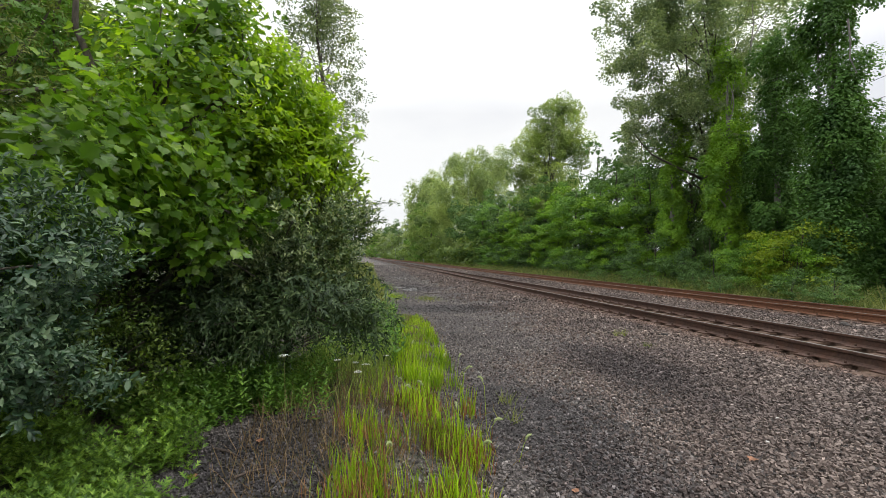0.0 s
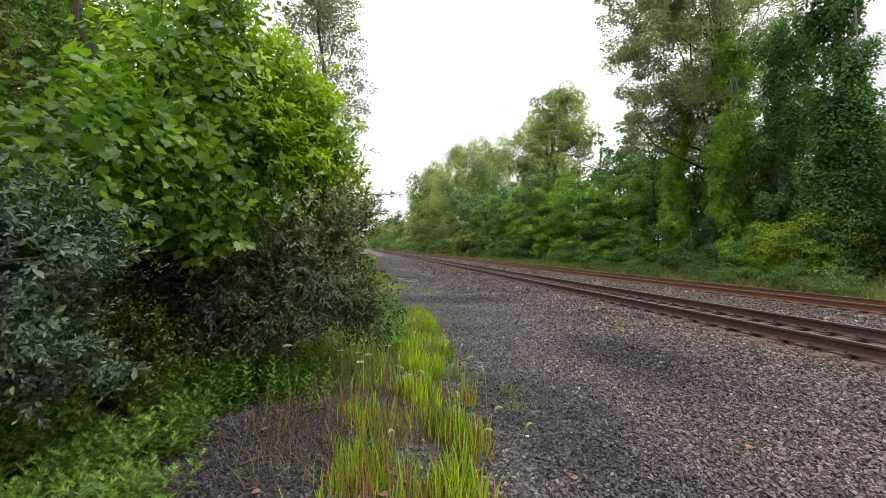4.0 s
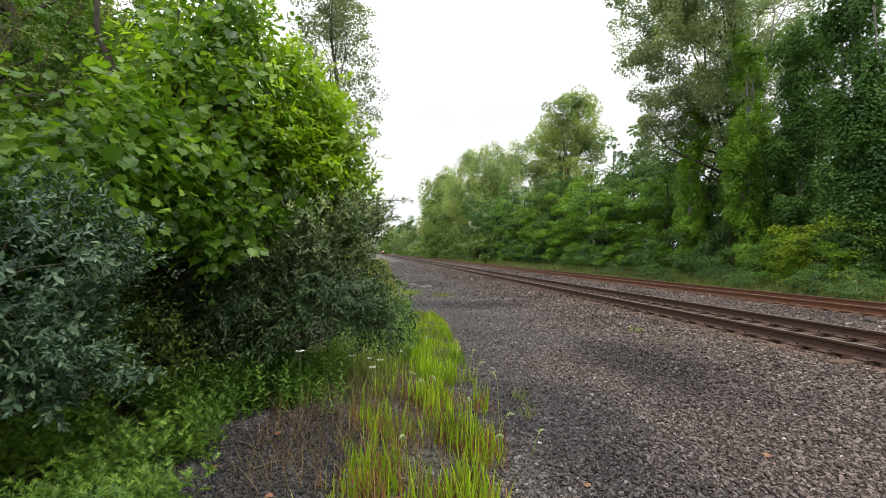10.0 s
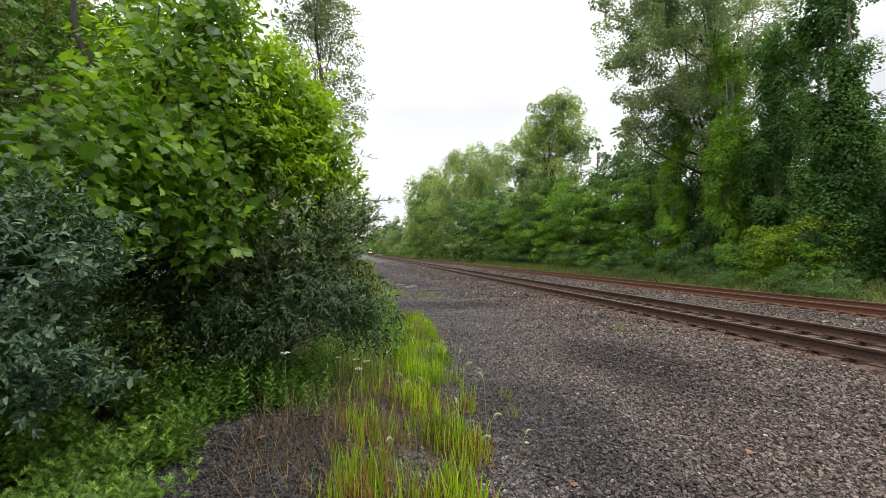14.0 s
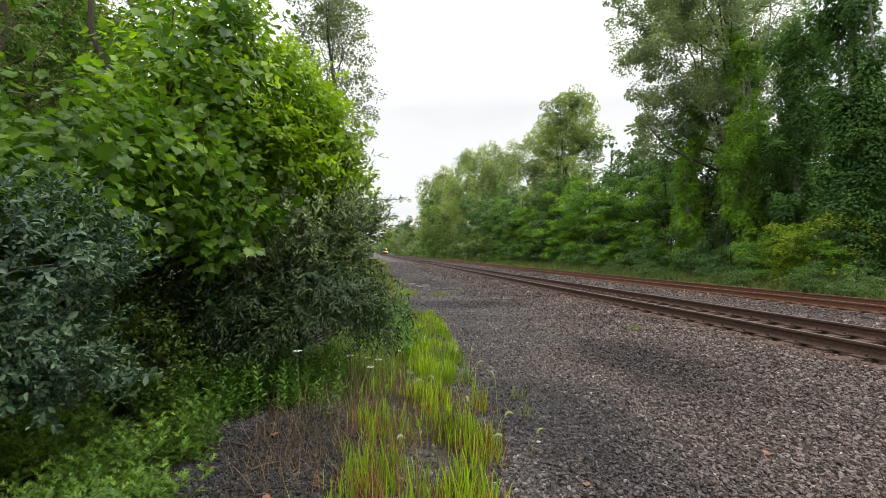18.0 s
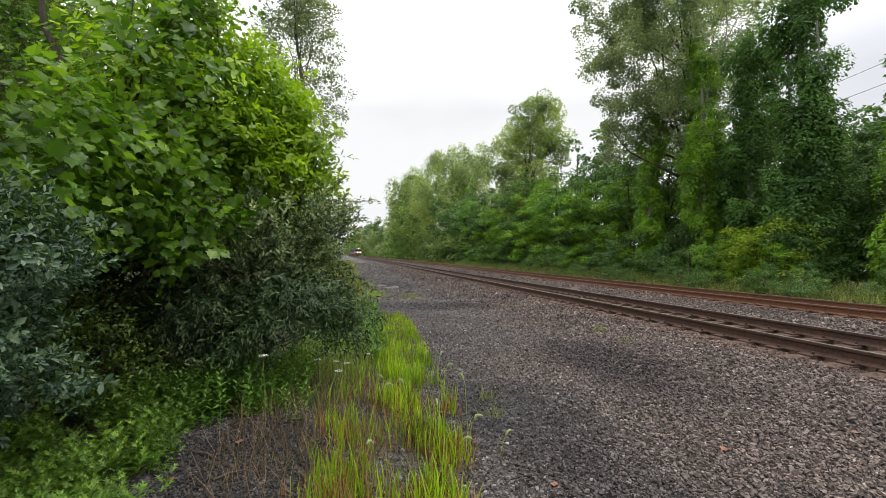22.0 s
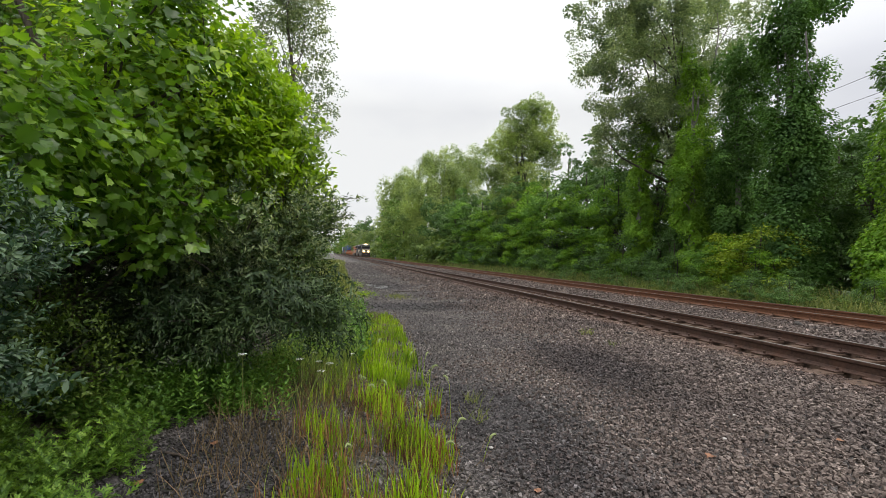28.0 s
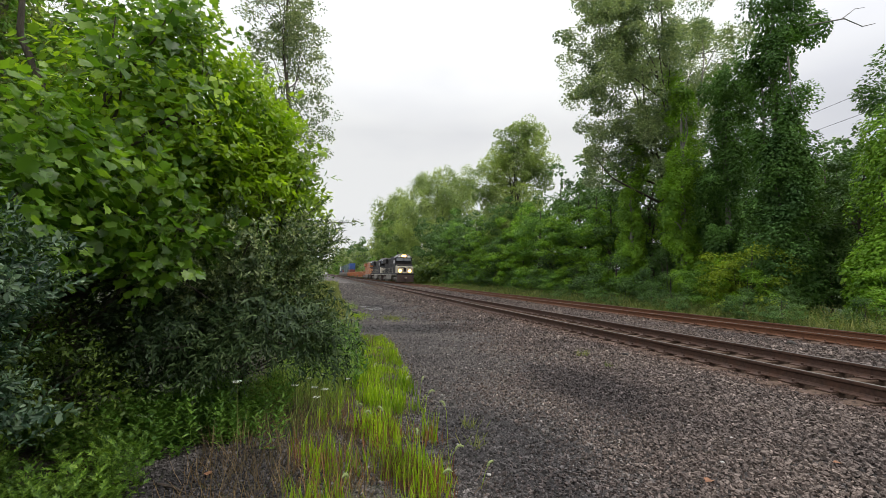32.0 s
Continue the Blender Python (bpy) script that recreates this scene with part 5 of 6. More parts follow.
def low_plants():
    rng = np.random.default_rng(9)
    n = 3300
    x, y = rng.uniform(-3.6, -0.35, n), rng.uniform(2.0, 5.6, n)
    edge = np.interp(y, [2.0, 3.2, 4.3, 4.7, 5.3, 5.6], [-0.85, -1.03, -1.1, -0.82, -0.5, -0.45]) + 0.14 * np.sin(y * 7)
    keep = x < edge + rng.normal(0, 0.06, n)
    lumps = np.sin(x * 4.3 + 1.7 * np.sin(y * 2.9)) + np.sin(y * 5.2 + 2.2 * np.sin(x * 3.1))
    keep &= lumps + rng.normal(0, 0.5, n) > -1.1
    x, y, lumps = x[keep], y[keep], lumps[keep]
    near = y < 4.35 - 0.25 * (x + 1.0)
    tall = rng.uniform(0.1, 0.3, len(x)) * np.interp(y, [2, 5.5], [0.85, 1.3]) * (1.05 + 0.3 * lumps)
    leaf = rng.uniform(0.055, 0.095, len(x))
    v, f = sprigs(rng, x[near], y[near], tall[near], leaf[near], 6, CUT)
    patch("mugwort_patch", np_mesh("mugwort_patch", v, f), M_MUGWORT, "carpet of feathery light green mugwort shoots", "weeds")
    v, f = sprigs(rng, x[~near], y[~near], tall[~near], leaf[~near] * 0.62, 6, ROUND)
    patch("low_weeds", np_mesh("low_weeds", v, f, True), M_LOW, "carpet of low leafy green weeds", "weeds")
    n = 320
    x, y = rng.uniform(-1.6, -0.35, n), rng.uniform(4.75, 5.5, n)
    v, f = sprigs(rng, x, y, rng.uniform(0.2, 0.5, n), np.full(n, 0.062), 11, OVAL)
    patch("leafy_weeds", np_mesh("leafy_weeds", v, f), M_LOW, "upright leafy weeds under the edge of the dark bush", "weeds")
    n = 170
    x, y = rng.uniform(-1.3, -0.1, n), rng.uniform(4.5, 6.4, n)
    v, f = sprigs(rng, x, y, rng.uniform(0.25, 0.6, n), np.full(n, 0.06), 8, OBLONG)
    patch("tall_weeds", np_mesh("tall_weeds", v, f), M_LOW, "tall leafy weeds in front of the dark bush", "weeds")
    n = 700
    y = rng.uniform(6.6, 14.0, n)
    x = rng.uniform(-0.5, 0.75, n) + 0.04 * (y - 6.6)
    v, f = sprigs(rng, x, y, rng.uniform(0.1, 0.38, n), rng.uniform(0.05, 0.09, n), 5, ROUND)
    patch("low_weeds", np_mesh("low_weeds", v, f), M_LOW, "low leafy weeds along the gravel beyond the bush", "weeds")
    n = 3400
    y = 8 + 60 * rng.uniform(0, 1, n) ** 1.4
    x = 15.9 + 3.6 * rng.beta(1.3, 1.0, n)
    v, f = sprigs(rng, x, y, rng.uniform(0.2, 0.75, n) * np.interp(x, [15.9, 19], [0.6, 1.3]), np.interp(y, [8, 60], [0.07, 0.14]), 9, SPEAR)
    patch("rough_weeds", np_mesh("rough_weeds", v, f), M_VERGE, "rough olive-green weeds between track and thicket", "weeds")
    n = 900
    y = 8 + 52 * rng.uniform(0, 1, n) ** 1.5
    x = rng.uniform(15.9, 19.2, n)
    v, f = sprigs(rng, x, y, rng.uniform(0.3, 0.9, n), np.full(n, 0.09), 9, OVAL)
    patch("tall_weeds", np_mesh("tall_weeds", v, f), M_SCRUB, "tall green weeds at the foot of the thicket", "weeds")


low_plants()


def wild_carrot(x, y, z, seed):
    """White flat flower head of florets on a thin stalk with rays."""
    rng = np.random.default_rng(seed)
    g = float(ground_z(x, y))
    root = thing("wild_carrot", pose(x, y, g), "wild carrot with flat white flower head among weeds", "flower", "wild carrots")
    tall = z - g
    v, f = tube([(0.03 * math.sin(seed), 0.02, 0), (0.01, 0.01, tall * 0.5), (0, 0, tall - 0.02)], (0.0035, 0.003, 0.002), 5)
    part("stem", np_mesh("stem", v, f), M_VERGE, root)
    n = 70
    a, r = rng.uniform(0, 6.28, n), np.sqrt(rng.uniform(0, 1, n)) * 0.033
    p = np.stack([r * np.cos(a), r * np.sin(a), tall + 0.012 - 6 * r * r], -1)
    v, f = strewn(DIAMOND, p, np.stack([np.cos(a), np.sin(a), a * 0], -1), np.tile((0.0, 0, 1), (n, 1)) + rng.normal(0, 0.3, (n, 3)), rng.uniform(0.008, 0.014, n))
    part("flower_head", np_mesh("flower_head", v, f), M_WHITE, root, "flat white lacy umbel")
    rays = joined([tube([(0, 0, tall - 0.02), (0.035 * math.cos(t), 0.035 * math.sin(t), tall + 0.003)], (0.0012, 0.0008), 4) for t in np.linspace(0, 5.6, 9)])
    part("ray_cluster", np_mesh("ray_cluster", *rays), M_VERGE, root)


for i, (x, y, z) in enumerate(((-0.44, 4.42, 0.66), (-0.02, 5.1, 0.46), (0.16, 5.25, 0.40), (0.24, 6.0, 0.38), (0.27, 5.1, 0.41), (0.10, 5.6, 0.42), (0.19, 5.0, 0.36), (0.52, 5.9, 0.33))):
    wild_carrot(x, y, z, i + 1)


def foxtail(x, y, tall, turn):
    g = float(ground_z(x, y))
    root = thing("foxtail_grass", pose(x, y, g, 0, 0, turn), "foxtail grass stalk with nodding pale seed head", "grass", "foxtail stalks")
    v, f = tube([(0, 0, 0), (0.02, 0, tall * 0.5), (0.04, 0, tall), (0.06, 0, tall + 0.03)], (0.0025, 0.002, 0.0016, 0.0014), 5)
    part("stalk", np_mesh("stalk", v, f), M_GRASS, root)
    arc = [(0.06 + 0.035 * (1 - math.cos(t)), 0, tall + 0.03 + 0.035 * math.sin(t)) for t in np.linspace(0, 2.3, 8)]
    v, f = tube(arc, (0.003, 0.006, 0.0075, 0.008, 0.0075, 0.007, 0.005, 0.002), 7)
    head = part("seed_head", np_mesh("seed_head", v, f), M_SEED, root)
    rng = np.random.default_rng(int(tall * 1000))
    p = np.array([arc[i] for i in rng.integers(1, 7, 90)]) + rng.normal(0, 0.003, (90, 3))
    v, f = strewn(DIAMOND, p, rng.normal(size=(90, 3)), rng.normal(size=(90, 3)), np.full(90, 0.016), np.full(90, 0.003))
    tagged(part("bristle", np_mesh("bristle", v, f), M_SEED, head), kind="stuff")


rng = np.random.default_rng(10)
for i in range(13):
    y = rng.uniform(2.6, 6.0)
    x = np.interp(y, [2.2, 6], [0.1, 0.6]) + rng.uniform(0, 1.0)
    foxtail(float(x), float(y), rng.uniform(0.28, 0.46), rng.uniform(0, 360))
foxtail(1.42, 3.55, 0.12, 20)


def tuft(x, y, tall, n, seed):
    rng = np.random.default_rng(seed)
    v, f = blades(rng, x + rng.normal(0, 0.05, n), y + rng.normal(0, 0.05, n), rng.uniform(0.4, 1, n) * tall, rng.uniform(0.006, 0.01, n), 0.5)
    tagged(part("weed_tuft", np_mesh("weed_tuft", v, f), M_VERGE), "small green weed tuft growing in the ballast", "weeds", "weed tufts", "stuff")


for i, (x, y, t, n) in enumerate(((5.18, 8.6, 0.2, 60), (5.04, 7.5, 0.14, 45), (1.75, 4.9, 0.22, 30), (1.62, 4.4, 0.25, 22), (3.0, 6.0, 0.05, 14))):
    tuft(x, y, t, n, 60 + i)

# ---- fallen bits ----
for i, (x, y) in enumerate(((-0.86, 3.5), (-0.42, 3.1), (-0.2, 4.6), (1.62, 3.0), (3.2, 3.3), (0.35, 3.0), (-0.55, 4.1), (4.5, 3.35))):
    rng = np.random.default_rng(i)
    v, f = strewn(LOBED, np.zeros((1, 3)), np.array([(1.0, 0.3, 0.1)]), np.array([(0.2, 0.1, 1.0)]), np.array([rng.uniform(0.05, 0.08)]))
    ob = part("fallen_leaf", np_mesh("fallen_leaf", v, f), M_DEAD)
    ob.matrix_basis = pose(x, y, float(ground_z(x, y)) + 0.03, 0, 0, rng.uniform(0, 360))
    tagged(ob, "curled brown dead leaf on the cinders", "leaf", "fallen leaves")
for x, y, length, rz in ((-0.5, 3.55, 0.22, 30), (-0.75, 3.9, 0.3, -40), (4.0, 16.2, 0.9, 12), (3.2, 19.5, 1.1, -8), (2.9, 24.0, 1.6, 70)):
    v, f = tube([(-length / 2, 0, 0.0), (0, 0.03 * length, 0.01), (length / 2, 0, 0.004)], (0.012, 0.010, 0.005), 6)
    ob = part("twig", np_mesh("twig", v, f), M_TWIG)
    ob.matrix_basis = pose(x, y, float(ground_z(x, y)) + 0.025, 0, 0, rz)
    tagged(ob, "dark dry twig lying on the gravel", "twig", "twigs")


def lump(name, x, y, size, seed, material, label, category, group):
    """A broken block, its corners worn."""
    rng = np.random.default_rng(seed)
    bm = bmesh.new()
    bmesh.ops.create_icosphere(bm, subdivisions=2, radius=0.5)
    for v in bm.verts:
        v.co *= 0.8 + 0.35 * noise.noise(v.co * 2.1 + Vector((seed, 0, 0))) + rng.uniform(-0.05, 0.05)
        v.co = Vector((v.co.x * size[0], v.co.y * size[1], v.co.z * size[2]))
    ob = part(name, bm, material)
    ob.matrix_basis = pose(x, y, float(ground_z(x, y)) + 0.25 * size[2] + 0.01, 0, 0, 47 * seed)
    tagged(ob, label, category, group)


M_ROCK = plain("dark_rock", (0.04, 0.034, 0.03), 0.85, 0, 0.35, 9, 0.4)
M_PEBBLE = plain("pale_pebble", (0.42, 0.4, 0.37), 0.8, 0, 0.2, 20, 0.2)
for i, (x, y, size) in enumerate(((11.2, 9.3, (0.34, 0.22, 0.17)), (4.93, 13.0, (0.22, 0.1, 0.08)), (6.0, 8.4, (0.3, 0.08, 0.07)), (5.6, 12.2, (0.12, 0.1, 0.08)), (3.1, 7.2, (0.09, 0.07, 0.06)))):
    lump("rock", x, y, size, i + 1, M_ROCK, "dark broken rock lying on the ballast", "rock", "rocks")
for i, (x, y, size) in enumerate(((1.55, 3.75, 0.045), (3.35, 10.2, 0.06), (2.6, 9.3, 0.055), (4.6, 9.8, 0.06), (3.6, 3.6, 0.05), (2.95, 4.9, 0.05), (4.2, 4.1, 0.055), (5.4, 9.6, 0.07), (1.75, 6.2, 0.045))):
    lump("pebble", x, y, (size, size * 0.8, size * 0.5), i + 11, M_PEBBLE, "pale pebble among the dark gravel", "stone", "pale pebbles")


def puddle(x, y, rx, ry, seed):
    rng = np.random.default_rng(seed)
    n = 40
    a = np.linspace(0, 2 * np.pi, n, endpoint=False)
    r = 1 + 0.35 * np.sin(3 * a + seed) + 0.3 * np.sin(5 * a + 2 * seed) + 0.12 * rng.normal(size=n)
    z = float(ground_z(x, y)) + 0.016
    v = [(x, y, z)] + [(x + rx * q * math.cos(t), y + ry * q * math.sin(t), z) for q, t in zip(r, a)]
    f = [(0, i + 1, 1 + (i + 1) % n) for i in range(n)]
    m = bpy.data.materials.get("rain_puddle")
    if not m:
        m, nt, out = fresh("rain_puddle")
        p = node(nt, "ShaderNodeBsdfPrincipled", (("Base Color", (0.06, 0.058, 0.056, 1)), ("Roughness", 0.42)))
        nt.links.new(p.outputs[0], out.inputs[0])
    tagged(part("puddle", np_mesh("puddle", v, f), m), "shallow rain puddle on the dark gravel path", "puddle", "puddles", "structure")


puddle(2.2, 22.0, 0.26, 0.5, 1)
puddle(2.5, 22.9, 0.2, 0.4, 4)
puddle(1.9, 23.8, 0.2, 0.5, 2)
puddle(2.8, 34.5, 0.35, 0.8, 3)
puddle(2.3, 36.0, 0.25, 0.7, 5)


# ---- overhead line ----
def power_line():
    root = thing("power_line", pose(56, 42, 0), "distant overhead power line on wooden poles", "power line")
    d = Vector((math.sin(radians(10)), math.cos(radians(10)), 0))
    black = plain("line_cable", (0.05, 0.05, 0.055), 0.6)
    for z, side in ((21.9, -0.6), (19.9, 0.0), (18.0, 0.6)):
        pts = [d * s + Vector((side, 0, z + 2.2 * (s / 150) ** 2)) for s in np.linspace(-150, 150, 25)]
        v, f = tube(pts, [0.028] * len(pts), 5)
        part("wire", np_mesh("wire", v, f), black, root)
    for s in (-150, 150):
        base = d * s
        v, f = tube([base + Vector((0, 0, -1)), base + Vector((0, 0, 25))], (0.22, 0.14), 8)
        pole = part("pole", np_mesh("pole", v, f), M_BARK, root)
        v, f = tube([base + Vector((-1.0, 0, 23.5)), base + Vector((1.0, 0, 23.5))], (0.07, 0.07), 6)
        part("crossarm", np_mesh("crossarm", v, f), M_BARK, pole)


power_line()


# ---- posts beside the far track ----
M_POST = plain("galvanised_post", (0.3, 0.31, 0.32), 0.55, 0.4, 0.2, 6)


def trackside_post(x, y, tall, label):
    root = thing("trackside_post", on_ground(x + float(bend(y)), y), label, "post", "trackside posts")
    v, f = tube([(0, 0, -0.3), (0, 0, tall)], (0.07, 0.06), 8)
    part("shaft", np_mesh("shaft", v, f), M_POST, root)
    part("cap", box_bm((0.3, 0.2, 0.32), 0.03, (0, 0, tall)), M_POST, root)


trackside_post(15.6, 202.0, 4.3, "slim grey metal mast standing beside the rusty track")
trackside_post(15.7, 118.0, 0.8, "short pale marker post in the verge beside the track")


# ---- the train ----
M_BLACK = plain("black_locomotive_paint", (0.012, 0.012, 0.014), 0.6, 0, 0.3, 3, spec=0.2, dirt=(0.03, 0.025, 0.022))
M_CREAM = plain("white_nose_paint", (0.46, 0.42, 0.33), 0.5, 0, 0.12, 3, dirt=(0.35, 0.31, 0.25))
M_GREY = plain("grey_running_gear", (0.20, 0.185, 0.165), 0.85, 0.0, 0.3, 4, dirt=(0.10, 0.08, 0.06))
M_ORANGE = plain("orange_paint", (0.38, 0.135, 0.045), 0.6, 0, 0.2, 2, dirt=(0.24, 0.1, 0.05))
M_BLUE = plain("blue_container_paint", (0.03, 0.075, 0.24), 0.55, 0, 0.2, 2)
M_TEAL = plain("grey_green_container_paint", (0.075, 0.12, 0.108), 0.55, 0, 0.2, 2)
M_PALE = plain("white_container_paint", (0.62, 0.64, 0.64), 0.55, 0, 0.12, 2)
M_WINE = plain("brown_red_container_paint", (0.18, 0.05, 0.035), 0.55, 0, 0.2, 2)
M_GLASS = plain("dark_cab_glass", (0.1, 0.11, 0.12), 0.2, 0.6, 0.1, 2)
# pale grey of the roof stands in for sky reflected off it
M_ROOF = plain("sky_paled_roof_paint", (0.26, 0.26, 0.26), 0.6, 0, 0.25, 3)
M_SOOT = plain("rust_brown_pilot_paint", (0.045, 0.026, 0.022), 0.75, 0, 0.3, 4, dirt=(0.08, 0.05, 0.04))
M_HEAD = lamp_glow("headlight_lens", (1.0, 0.62, 0.2), 26)
# orange glow round the lamp lenses, added to stand in for lens glare
M_GLARE = lamp_glow("headlight_glare", (1.0, 0.48, 0.11), 4.0)
M_STEEL = plain("dull_steel", (0.20, 0.19, 0.18), 0.6, 0.6, 0.2, 8)


def prism(outline, width, bevel=0.03):
    """A body with its side outline (y, z), extruded over its width."""
    bm = bmesh.new()
    vs = [bm.verts.new((-width / 2, y, z)) for y, z in outline]
    face = bm.faces.new(vs)
    got = bmesh.ops.extrude_face_region(bm, geom=[face])
    bmesh.ops.translate(bm, vec=(width, 0, 0), verts=[g for g in got["geom"] if isinstance(g, bmesh.types.BMVert)])
    bmesh.ops.recalc_face_normals(bm, faces=list(bm.faces))
    if bevel:
        bmesh.ops.bevel(bm, geom=list(bm.edges), offset=bevel, segments=1, affect="EDGES")
    return bm


def disc(r, depth, centre, axis="x", n=16):
    bm = bmesh.new()
    turn = {"x": Euler((0, math.pi / 2, 0)), "y": Euler((math.pi / 2, 0, 0)), "z": Euler((0, 0, 0))}[axis]
    bmesh.ops.create_cone(bm, cap_ends=True, segments=n, radius1=r, radius2=r, depth=depth, matrix=Matrix.Translation(centre) @ turn.to_matrix().to_4x4())
    return bm


def rod(a, b, r=0.02):
    v, f = tube([a, b], (r, r), 5)
    return np_mesh("rod", v, f)


def truck(root, y, axles=(-1.9, 0, 1.9), wheel=0.53):
    fr = part("truck", box_bm((2.3, axles[-1] - axles[0] + 1.4, 0.42), 0.08, (0, y, 0.78)), M_GREY, root)
    for a in axles:
        for s in (-1, 1):
            w = part("wheel", disc(wheel, 0.14, (s * 0.76, y + a, wheel)), M_STEEL, fr)
        part("axle_box", box_bm((2.5, 0.34, 0.34), 0.05, (0, y + a, 0.55)), M_GREY, fr)


def locomotive(body_mat, nose_mat, label, lit):
    root = thing("locomotive", pose(13, 300, 0.3), label, "locomotive", "train")
    part("underframe", box_bm((3.05, 21.4, 0.36), 0.05, (0, 11.1, 1.52)), body_mat, root)
    pilot = part("pilot", prism([(0.0, 0.18), (0.55, 0.18), (0.55, 1.4), (0.12, 1.4)], 2.9, 0.03), M_SOOT, root, "rust-brown snowplough pilot")
    part("coupler", box_bm((0.34, 0.7, 0.3), 0.05, (0, -0.12, 0.9)), M_STEEL, root)
    for s in (-1, 1):
        for k in range(4):
            part("step", box_bm((0.42, 0.3, 0.05), 0.01, (s * 1.3, 0.75, 0.45 + 0.33 * k)), M_STEEL, pilot)
    nose = part("nose", prism([(0.9, 1.5), (2.5, 1.5), (2.5, 3.15), (1.05, 2.95), (0.9, 2.75)], 2.9, 0.12), nose_mat, root, "short nose in its front paint")
    part("nose_door", box_bm((0.62, 0.05, 1.05), 0.02, (0.35, 0.885, 2.25)), nose_mat, nose)
    part("nose_stripe", box_bm((2.03, 0.04, 0.16), 0.01, (0, 0.885, 2.72)), M_BLACK if nose_mat is not M_BLACK else M_CREAM, nose)
    cab = part("cab", prism([(2.4, 1.7), (5.0, 1.7), (5.0, 4.5), (2.33, 4.5), (2.3, 3.1)], 3.0, 0.05), body_mat, root, "wide dark cab")
    crown = prism([(-1.48, 4.5), (1.48, 4.5), (0.95, 4.96), (-0.95, 4.96)], 2.6, 0.04)
    bmesh.ops.transform(crown, matrix=Matrix.Translation((0, 3.66, 0)) @ Matrix.Rotation(math.pi / 2, 4, "Z"), verts=crown.verts)
    part("roof_cap", crown, M_ROOF, cab, "cab roof coloured pale grey for reflected sky")
    part("cab_front_band", box_bm((2.96, 0.05, 0.5), 0.02, (0, 2.265, 3.12)), M_BLACK, cab)
    part("nose_top", prism([(1.0, 2.93), (2.32, 3.1), (2.32, 3.36), (1.2, 3.1)], 2.8, 0.02), M_BLACK, nose)
    part("nose_emblem", prism([(0.84, 1.95), (0.88, 1.95), (0.88, 2.6), (0.84, 2.6)], 0.5, 0.0), M_BLACK, nose, "plain dark emblem shape")
    for s in (-1, 1):
        pane = part("windshield", box_bm((1.26, 0.05, 0.6), 0.03), M_GLASS, cab, "sky-lit windshield pane")
        pane.data.transform(pose(s * 0.7, 2.27, 4.12, -14, 0, 0))
        part("side_window", box_bm((0.04, 1.5, 0.62), 0.03, (s * 1.505, 3.7, 3.7)), M_GLASS, cab)
        part("number_board", box_bm((0.55, 0.06, 0.2), 0.02, (s * 0.85, 2.33, 4.62)), M_PALE, cab, "pale number board with a plain bar")
        # when lit, the rim disc glows as added glare round the lens
        ditch = part("ditch_light", disc(0.3, 0.10, (s * 0.86, 0.86, 2.1), "y"), M_GLARE if lit else M_STEEL, root, "round ditch light")
        part("lens", disc(0.2, 0.10, (s * 0.86, 0.80, 2.1), "y"), M_HEAD if lit else M_GLASS, ditch)
        part("grab_rail", rod((s * 1.45, 0.55, 1.7), (s * 1.45, 0.55, 2.75)), M_CREAM, root)
        part("handrail", rod((s * 1.48, 5.2, 2.65), (s * 1.48, 21.2, 2.65)), M_CREAM, root)
        for k in range(9):
            part("stanchion", rod((s * 1.48, 5.6 + 1.9 * k, 1.7), (s * 1.48, 5.6 + 1.9 * k, 2.66), 0.018), M_CREAM, root)
        part("radiator_wing", box_bm((0.55, 5.2, 0.9), 0.1, (s * 1.15, 18.4, 4.15)), body_mat, root)
        part("headlight", disc(0.16, 0.10, (s * 0.19, 2.2, 4.8), "y"), M_HEAD if lit else M_GLASS, cab, "round headlight on the cab roof front")
    # the lit box glows too, as glare round the headlights
    part("headlight_box", box_bm((0.84, 0.12, 0.4), 0.08, (0, 2.29, 4.8)), M_GLARE if lit else M_STEEL, cab)
    part("front_rail", rod((-1.3, 0.25, 2.65), (1.3, 0.25, 2.65)), M_CREAM, root)
    hood = part("long_hood", prism([(5.0, 1.7), (21.4, 1.7), (21.4, 4.4), (21.1, 4.55), (5.0, 4.55)], 1.85, 0.06), body_mat, root)
    for k in range(14):
        part("hood_door", box_bm((1.9, 0.95, 1.5), 0.015, (0, 6.0 + 1.08 * k, 2.75)), body_mat, hood)
    part("dynamic_brake_housing", box_bm((2.5, 3.4, 0.95), 0.1, (0, 8.0, 4.3)), body_mat, hood)
    part("exhaust_stack", box_bm((0.7, 1.2, 0.3), 0.04, (0, 11.8, 4.7)), M_GREY, hood)
    for k in range(2):
        part("radiator_fan", disc(0.75, 0.2, (0, 17.4 + 2.0 * k, 4.7), "z", 20), M_GREY, hood)
    part("cab_roof", prism([(2.3, 4.95), (4.9, 4.95), (4.7, 5.08), (2.5, 5.08)], 1.8, 0.02), M_GREY, cab, "grey cab roof")
    part("corner_stripe", box_bm((2.9, 0.22, 1.3), 0.02, (0, 2.62, 2.4)), nose_mat, cab)
    part("air_horn", box_bm((0.5, 0.6, 0.18), 0.04, (0, 3.9, 5.14)), M_STEEL, cab)
    part("fuel_tank", prism([(8.0, 0.45), (14.2, 0.45), (14.5, 0.8), (14.5, 1.35), (7.7, 1.35), (7.7, 0.8)], 2.9, 0.06), M_GREY, root)
    part("side_stripe", box_bm((3.07, 21.2, 0.08), 0.01, (0, 11.1, 1.36)), M_CREAM, root, "pale sill stripe")
    truck(root, 3.8)
    truck(root, 18.4)
    return root


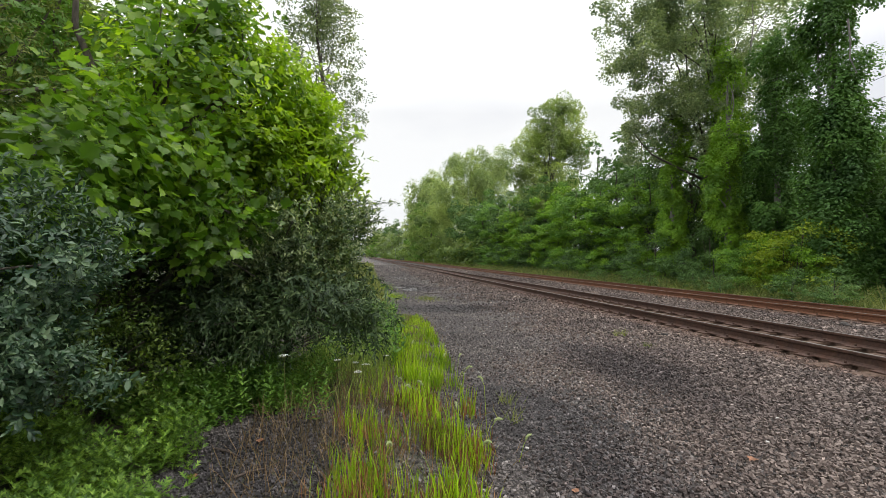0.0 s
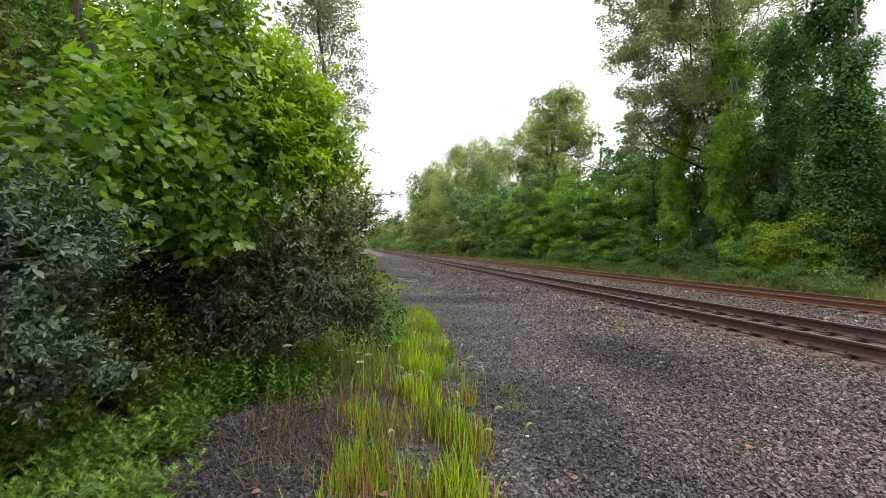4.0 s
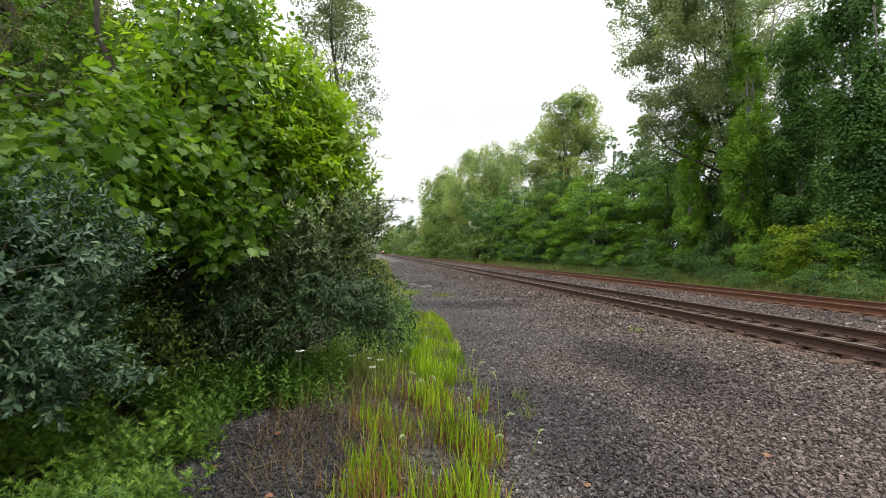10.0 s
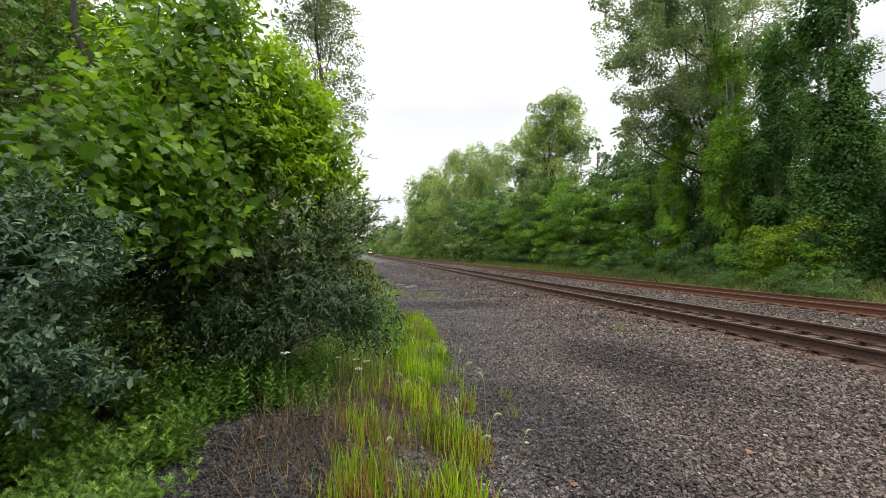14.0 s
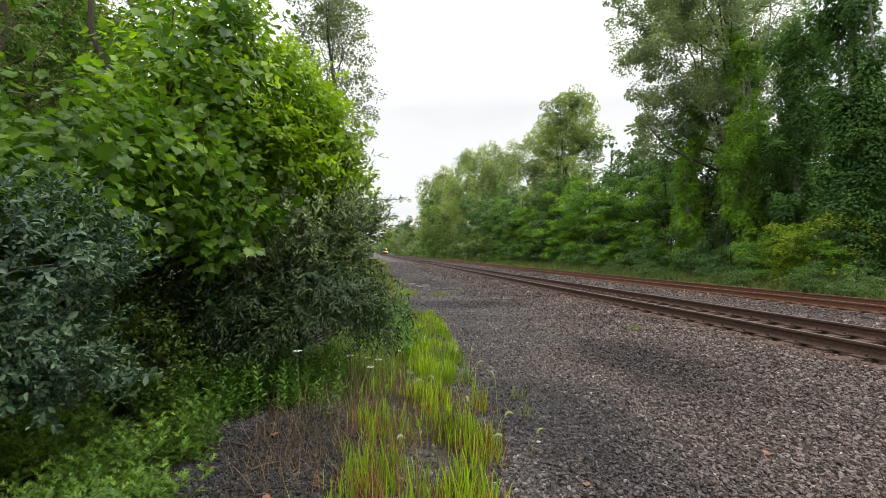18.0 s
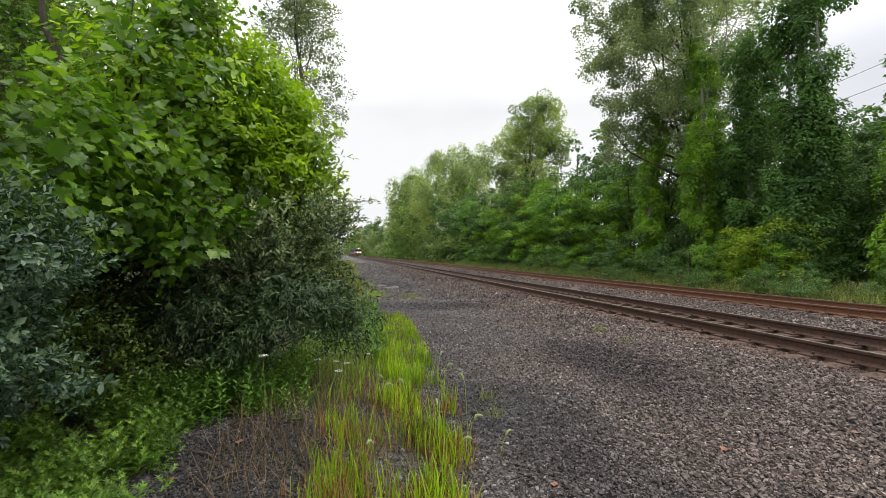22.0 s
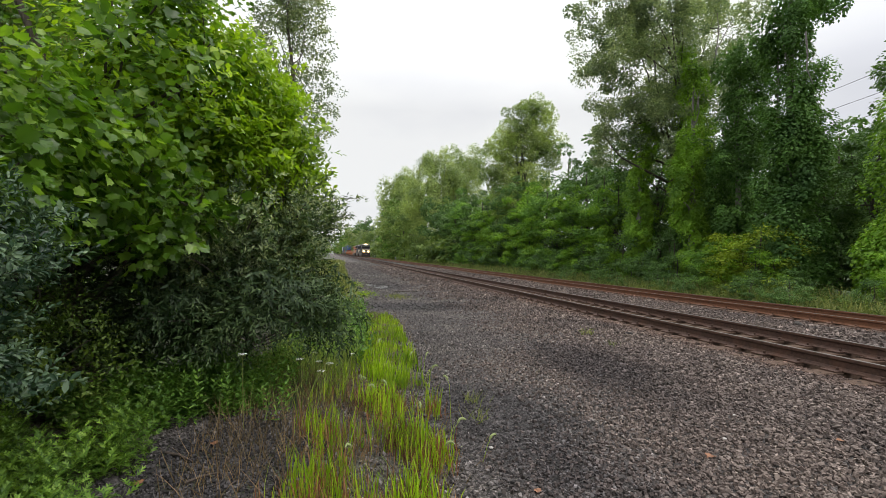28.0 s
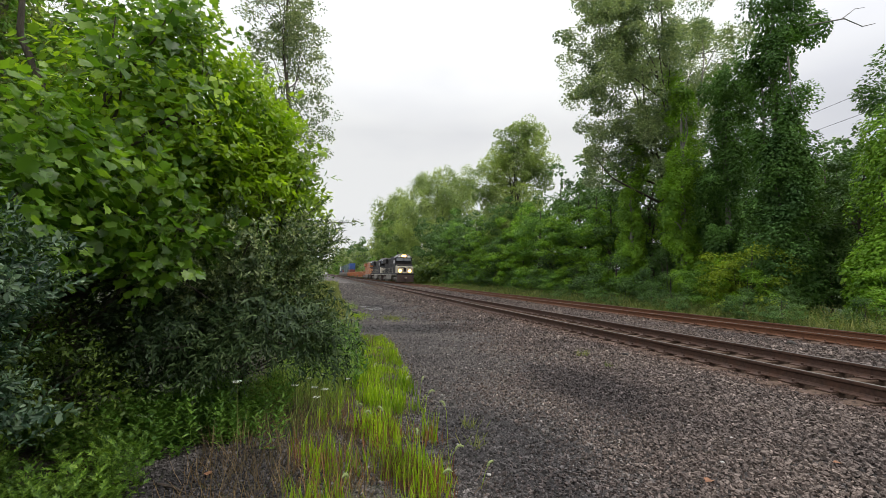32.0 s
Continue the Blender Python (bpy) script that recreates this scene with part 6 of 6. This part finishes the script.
def well_car(mat, label):
    root = thing("well_car", pose(13, 400, 0.3), label, "rail car", "train")
    part("well_floor", box_bm((2.5, 16.4, 0.12), 0.02, (0, 10.6, 0.5)), mat, root)
    for s in (-1, 1):
        side = part("side_sill", prism([(1.6, 1.1), (2.6, 0.45), (18.6, 0.45), (19.6, 1.1), (19.6, 1.75), (18.0, 2.25), (3.2, 2.25), (1.6, 1.75)], 0.16, 0.02), mat, root)
        side.location = (s * 1.40, 0, 0)
        for k in range(9):
            rib = part("rib", box_bm((0.10, 0.14, 1.5), 0.015, (s * 1.52, 3.4 + 1.8 * k, 1.35)), mat, root)
    for y0 in (1.0, 20.2):
        part("end_platform", box_bm((2.6, 2.4, 0.3), 0.04, (0, y0, 1.25)), mat, root)
        part("end_bulkhead", box_bm((2.7, 0.14, 1.0), 0.02, (0, y0 + (0.9 if y0 < 5 else -0.9), 1.75)), mat, root)
        truck(root, y0, (-0.89, 0.89), 0.46)
    part("handbrake_wheel", disc(0.28, 0.05, (0.8, -0.25, 2.1), "y"), M_STEEL, root)
    return root


def container(mat, label, low):
    """A ribbed steel box, 12.2 m long, in the well or on top of another."""
    root = thing("freight_container", pose(13, 400, 0.3), label, "container", "containers on the train")
    z0 = 0.57 if low else 3.412
    part("shell", box_bm((2.30, 12.1, 2.84), 0.03, (0, 10.6, z0 + 1.44)), mat, root)
    for s in (-1, 1):
        for k in range(20):
            part("rib", box_bm((0.05, 0.28, 2.5), 0.01, (s * 1.165, 4.95 + 0.595 * k, z0 + 1.44)), mat, root)
        for y0 in (4.6, 16.6):
            part("corner_post", box_bm((0.16, 0.18, 2.88), 0.02, (s * 1.13, y0, z0 + 1.44)), mat, root)
    for s in (-1, 1):
        part("door_leaf", box_bm((1.08, 0.05, 2.6), 0.02, (s * 0.56, 4.53, z0 + 1.44)), mat, root)
    return root


SPEED, FRONT_AT_END, END = 24.1, 80.2, 32.0
consist = [(0.0, 22.3, locomotive(M_BLACK, M_CREAM, "black locomotive with white nose and burning headlights", True)),
           (22.6, 22.3, locomotive(M_BLACK, M_CREAM, "black freight locomotive coupled behind the leader", False)),
           (45.2, 22.3, locomotive(M_ORANGE, M_ORANGE, "orange freight locomotive coupled third in the train", False))]
gap = 68.2
loads = [(), (), (), ((M_WINE, 1), (M_BLUE, 0)), ((M_TEAL, 1), (M_TEAL, 0)), ((M_TEAL, 1), (M_TEAL, 0)), ((M_WINE, 1), (M_TEAL, 0)), ((M_BLUE, 1), (M_TEAL, 0)), ((M_TEAL, 1), (M_PALE, 0))]
NAMES = {id(M_BLUE): "blue", id(M_TEAL): "grey-green", id(M_PALE): "white", id(M_WINE): "brown-red"}
for load in loads:
    consist.append((gap, 21.0, well_car(M_ORANGE if gap < 150 else M_GREY, "empty orange well car of a container train" if not load else "well car loaded with two stacked containers")))
    for mat, low in load:
        consist.append((gap, 21.0, container(mat, NAMES[id(mat)] + " ribbed steel container riding on a well car", low)))
    gap += 21.8


def rail_pose(front, length):
    """The pose of a car whose front stands at that distance along the far track."""
    a, b = front + 0.15 * length, front + 0.85 * length
    xa, xb, za, zb = float(bend(a)), float(bend(b)), float(grade(a)), float(grade(b))
    sx, sz = (xb - xa) / (b - a), (zb - za) / (b - a)
    return pose(TRACK_FAR + xa - sx * 0.15 * length, front, RAIL_TOP + 0.004 + za - sz * 0.15 * length, math.degrees(math.atan(sz)), 0, -math.degrees(math.atan(sx)))


def motions():
    for behind, length, car in consist:
        walk(car, [(t, rail_pose(FRONT_AT_END + behind + SPEED * (END - t), length)) for t in [2.0 * i for i in range(13)] + [25, 26, 27, 28, 29, 30, 31, 32]])


motions()
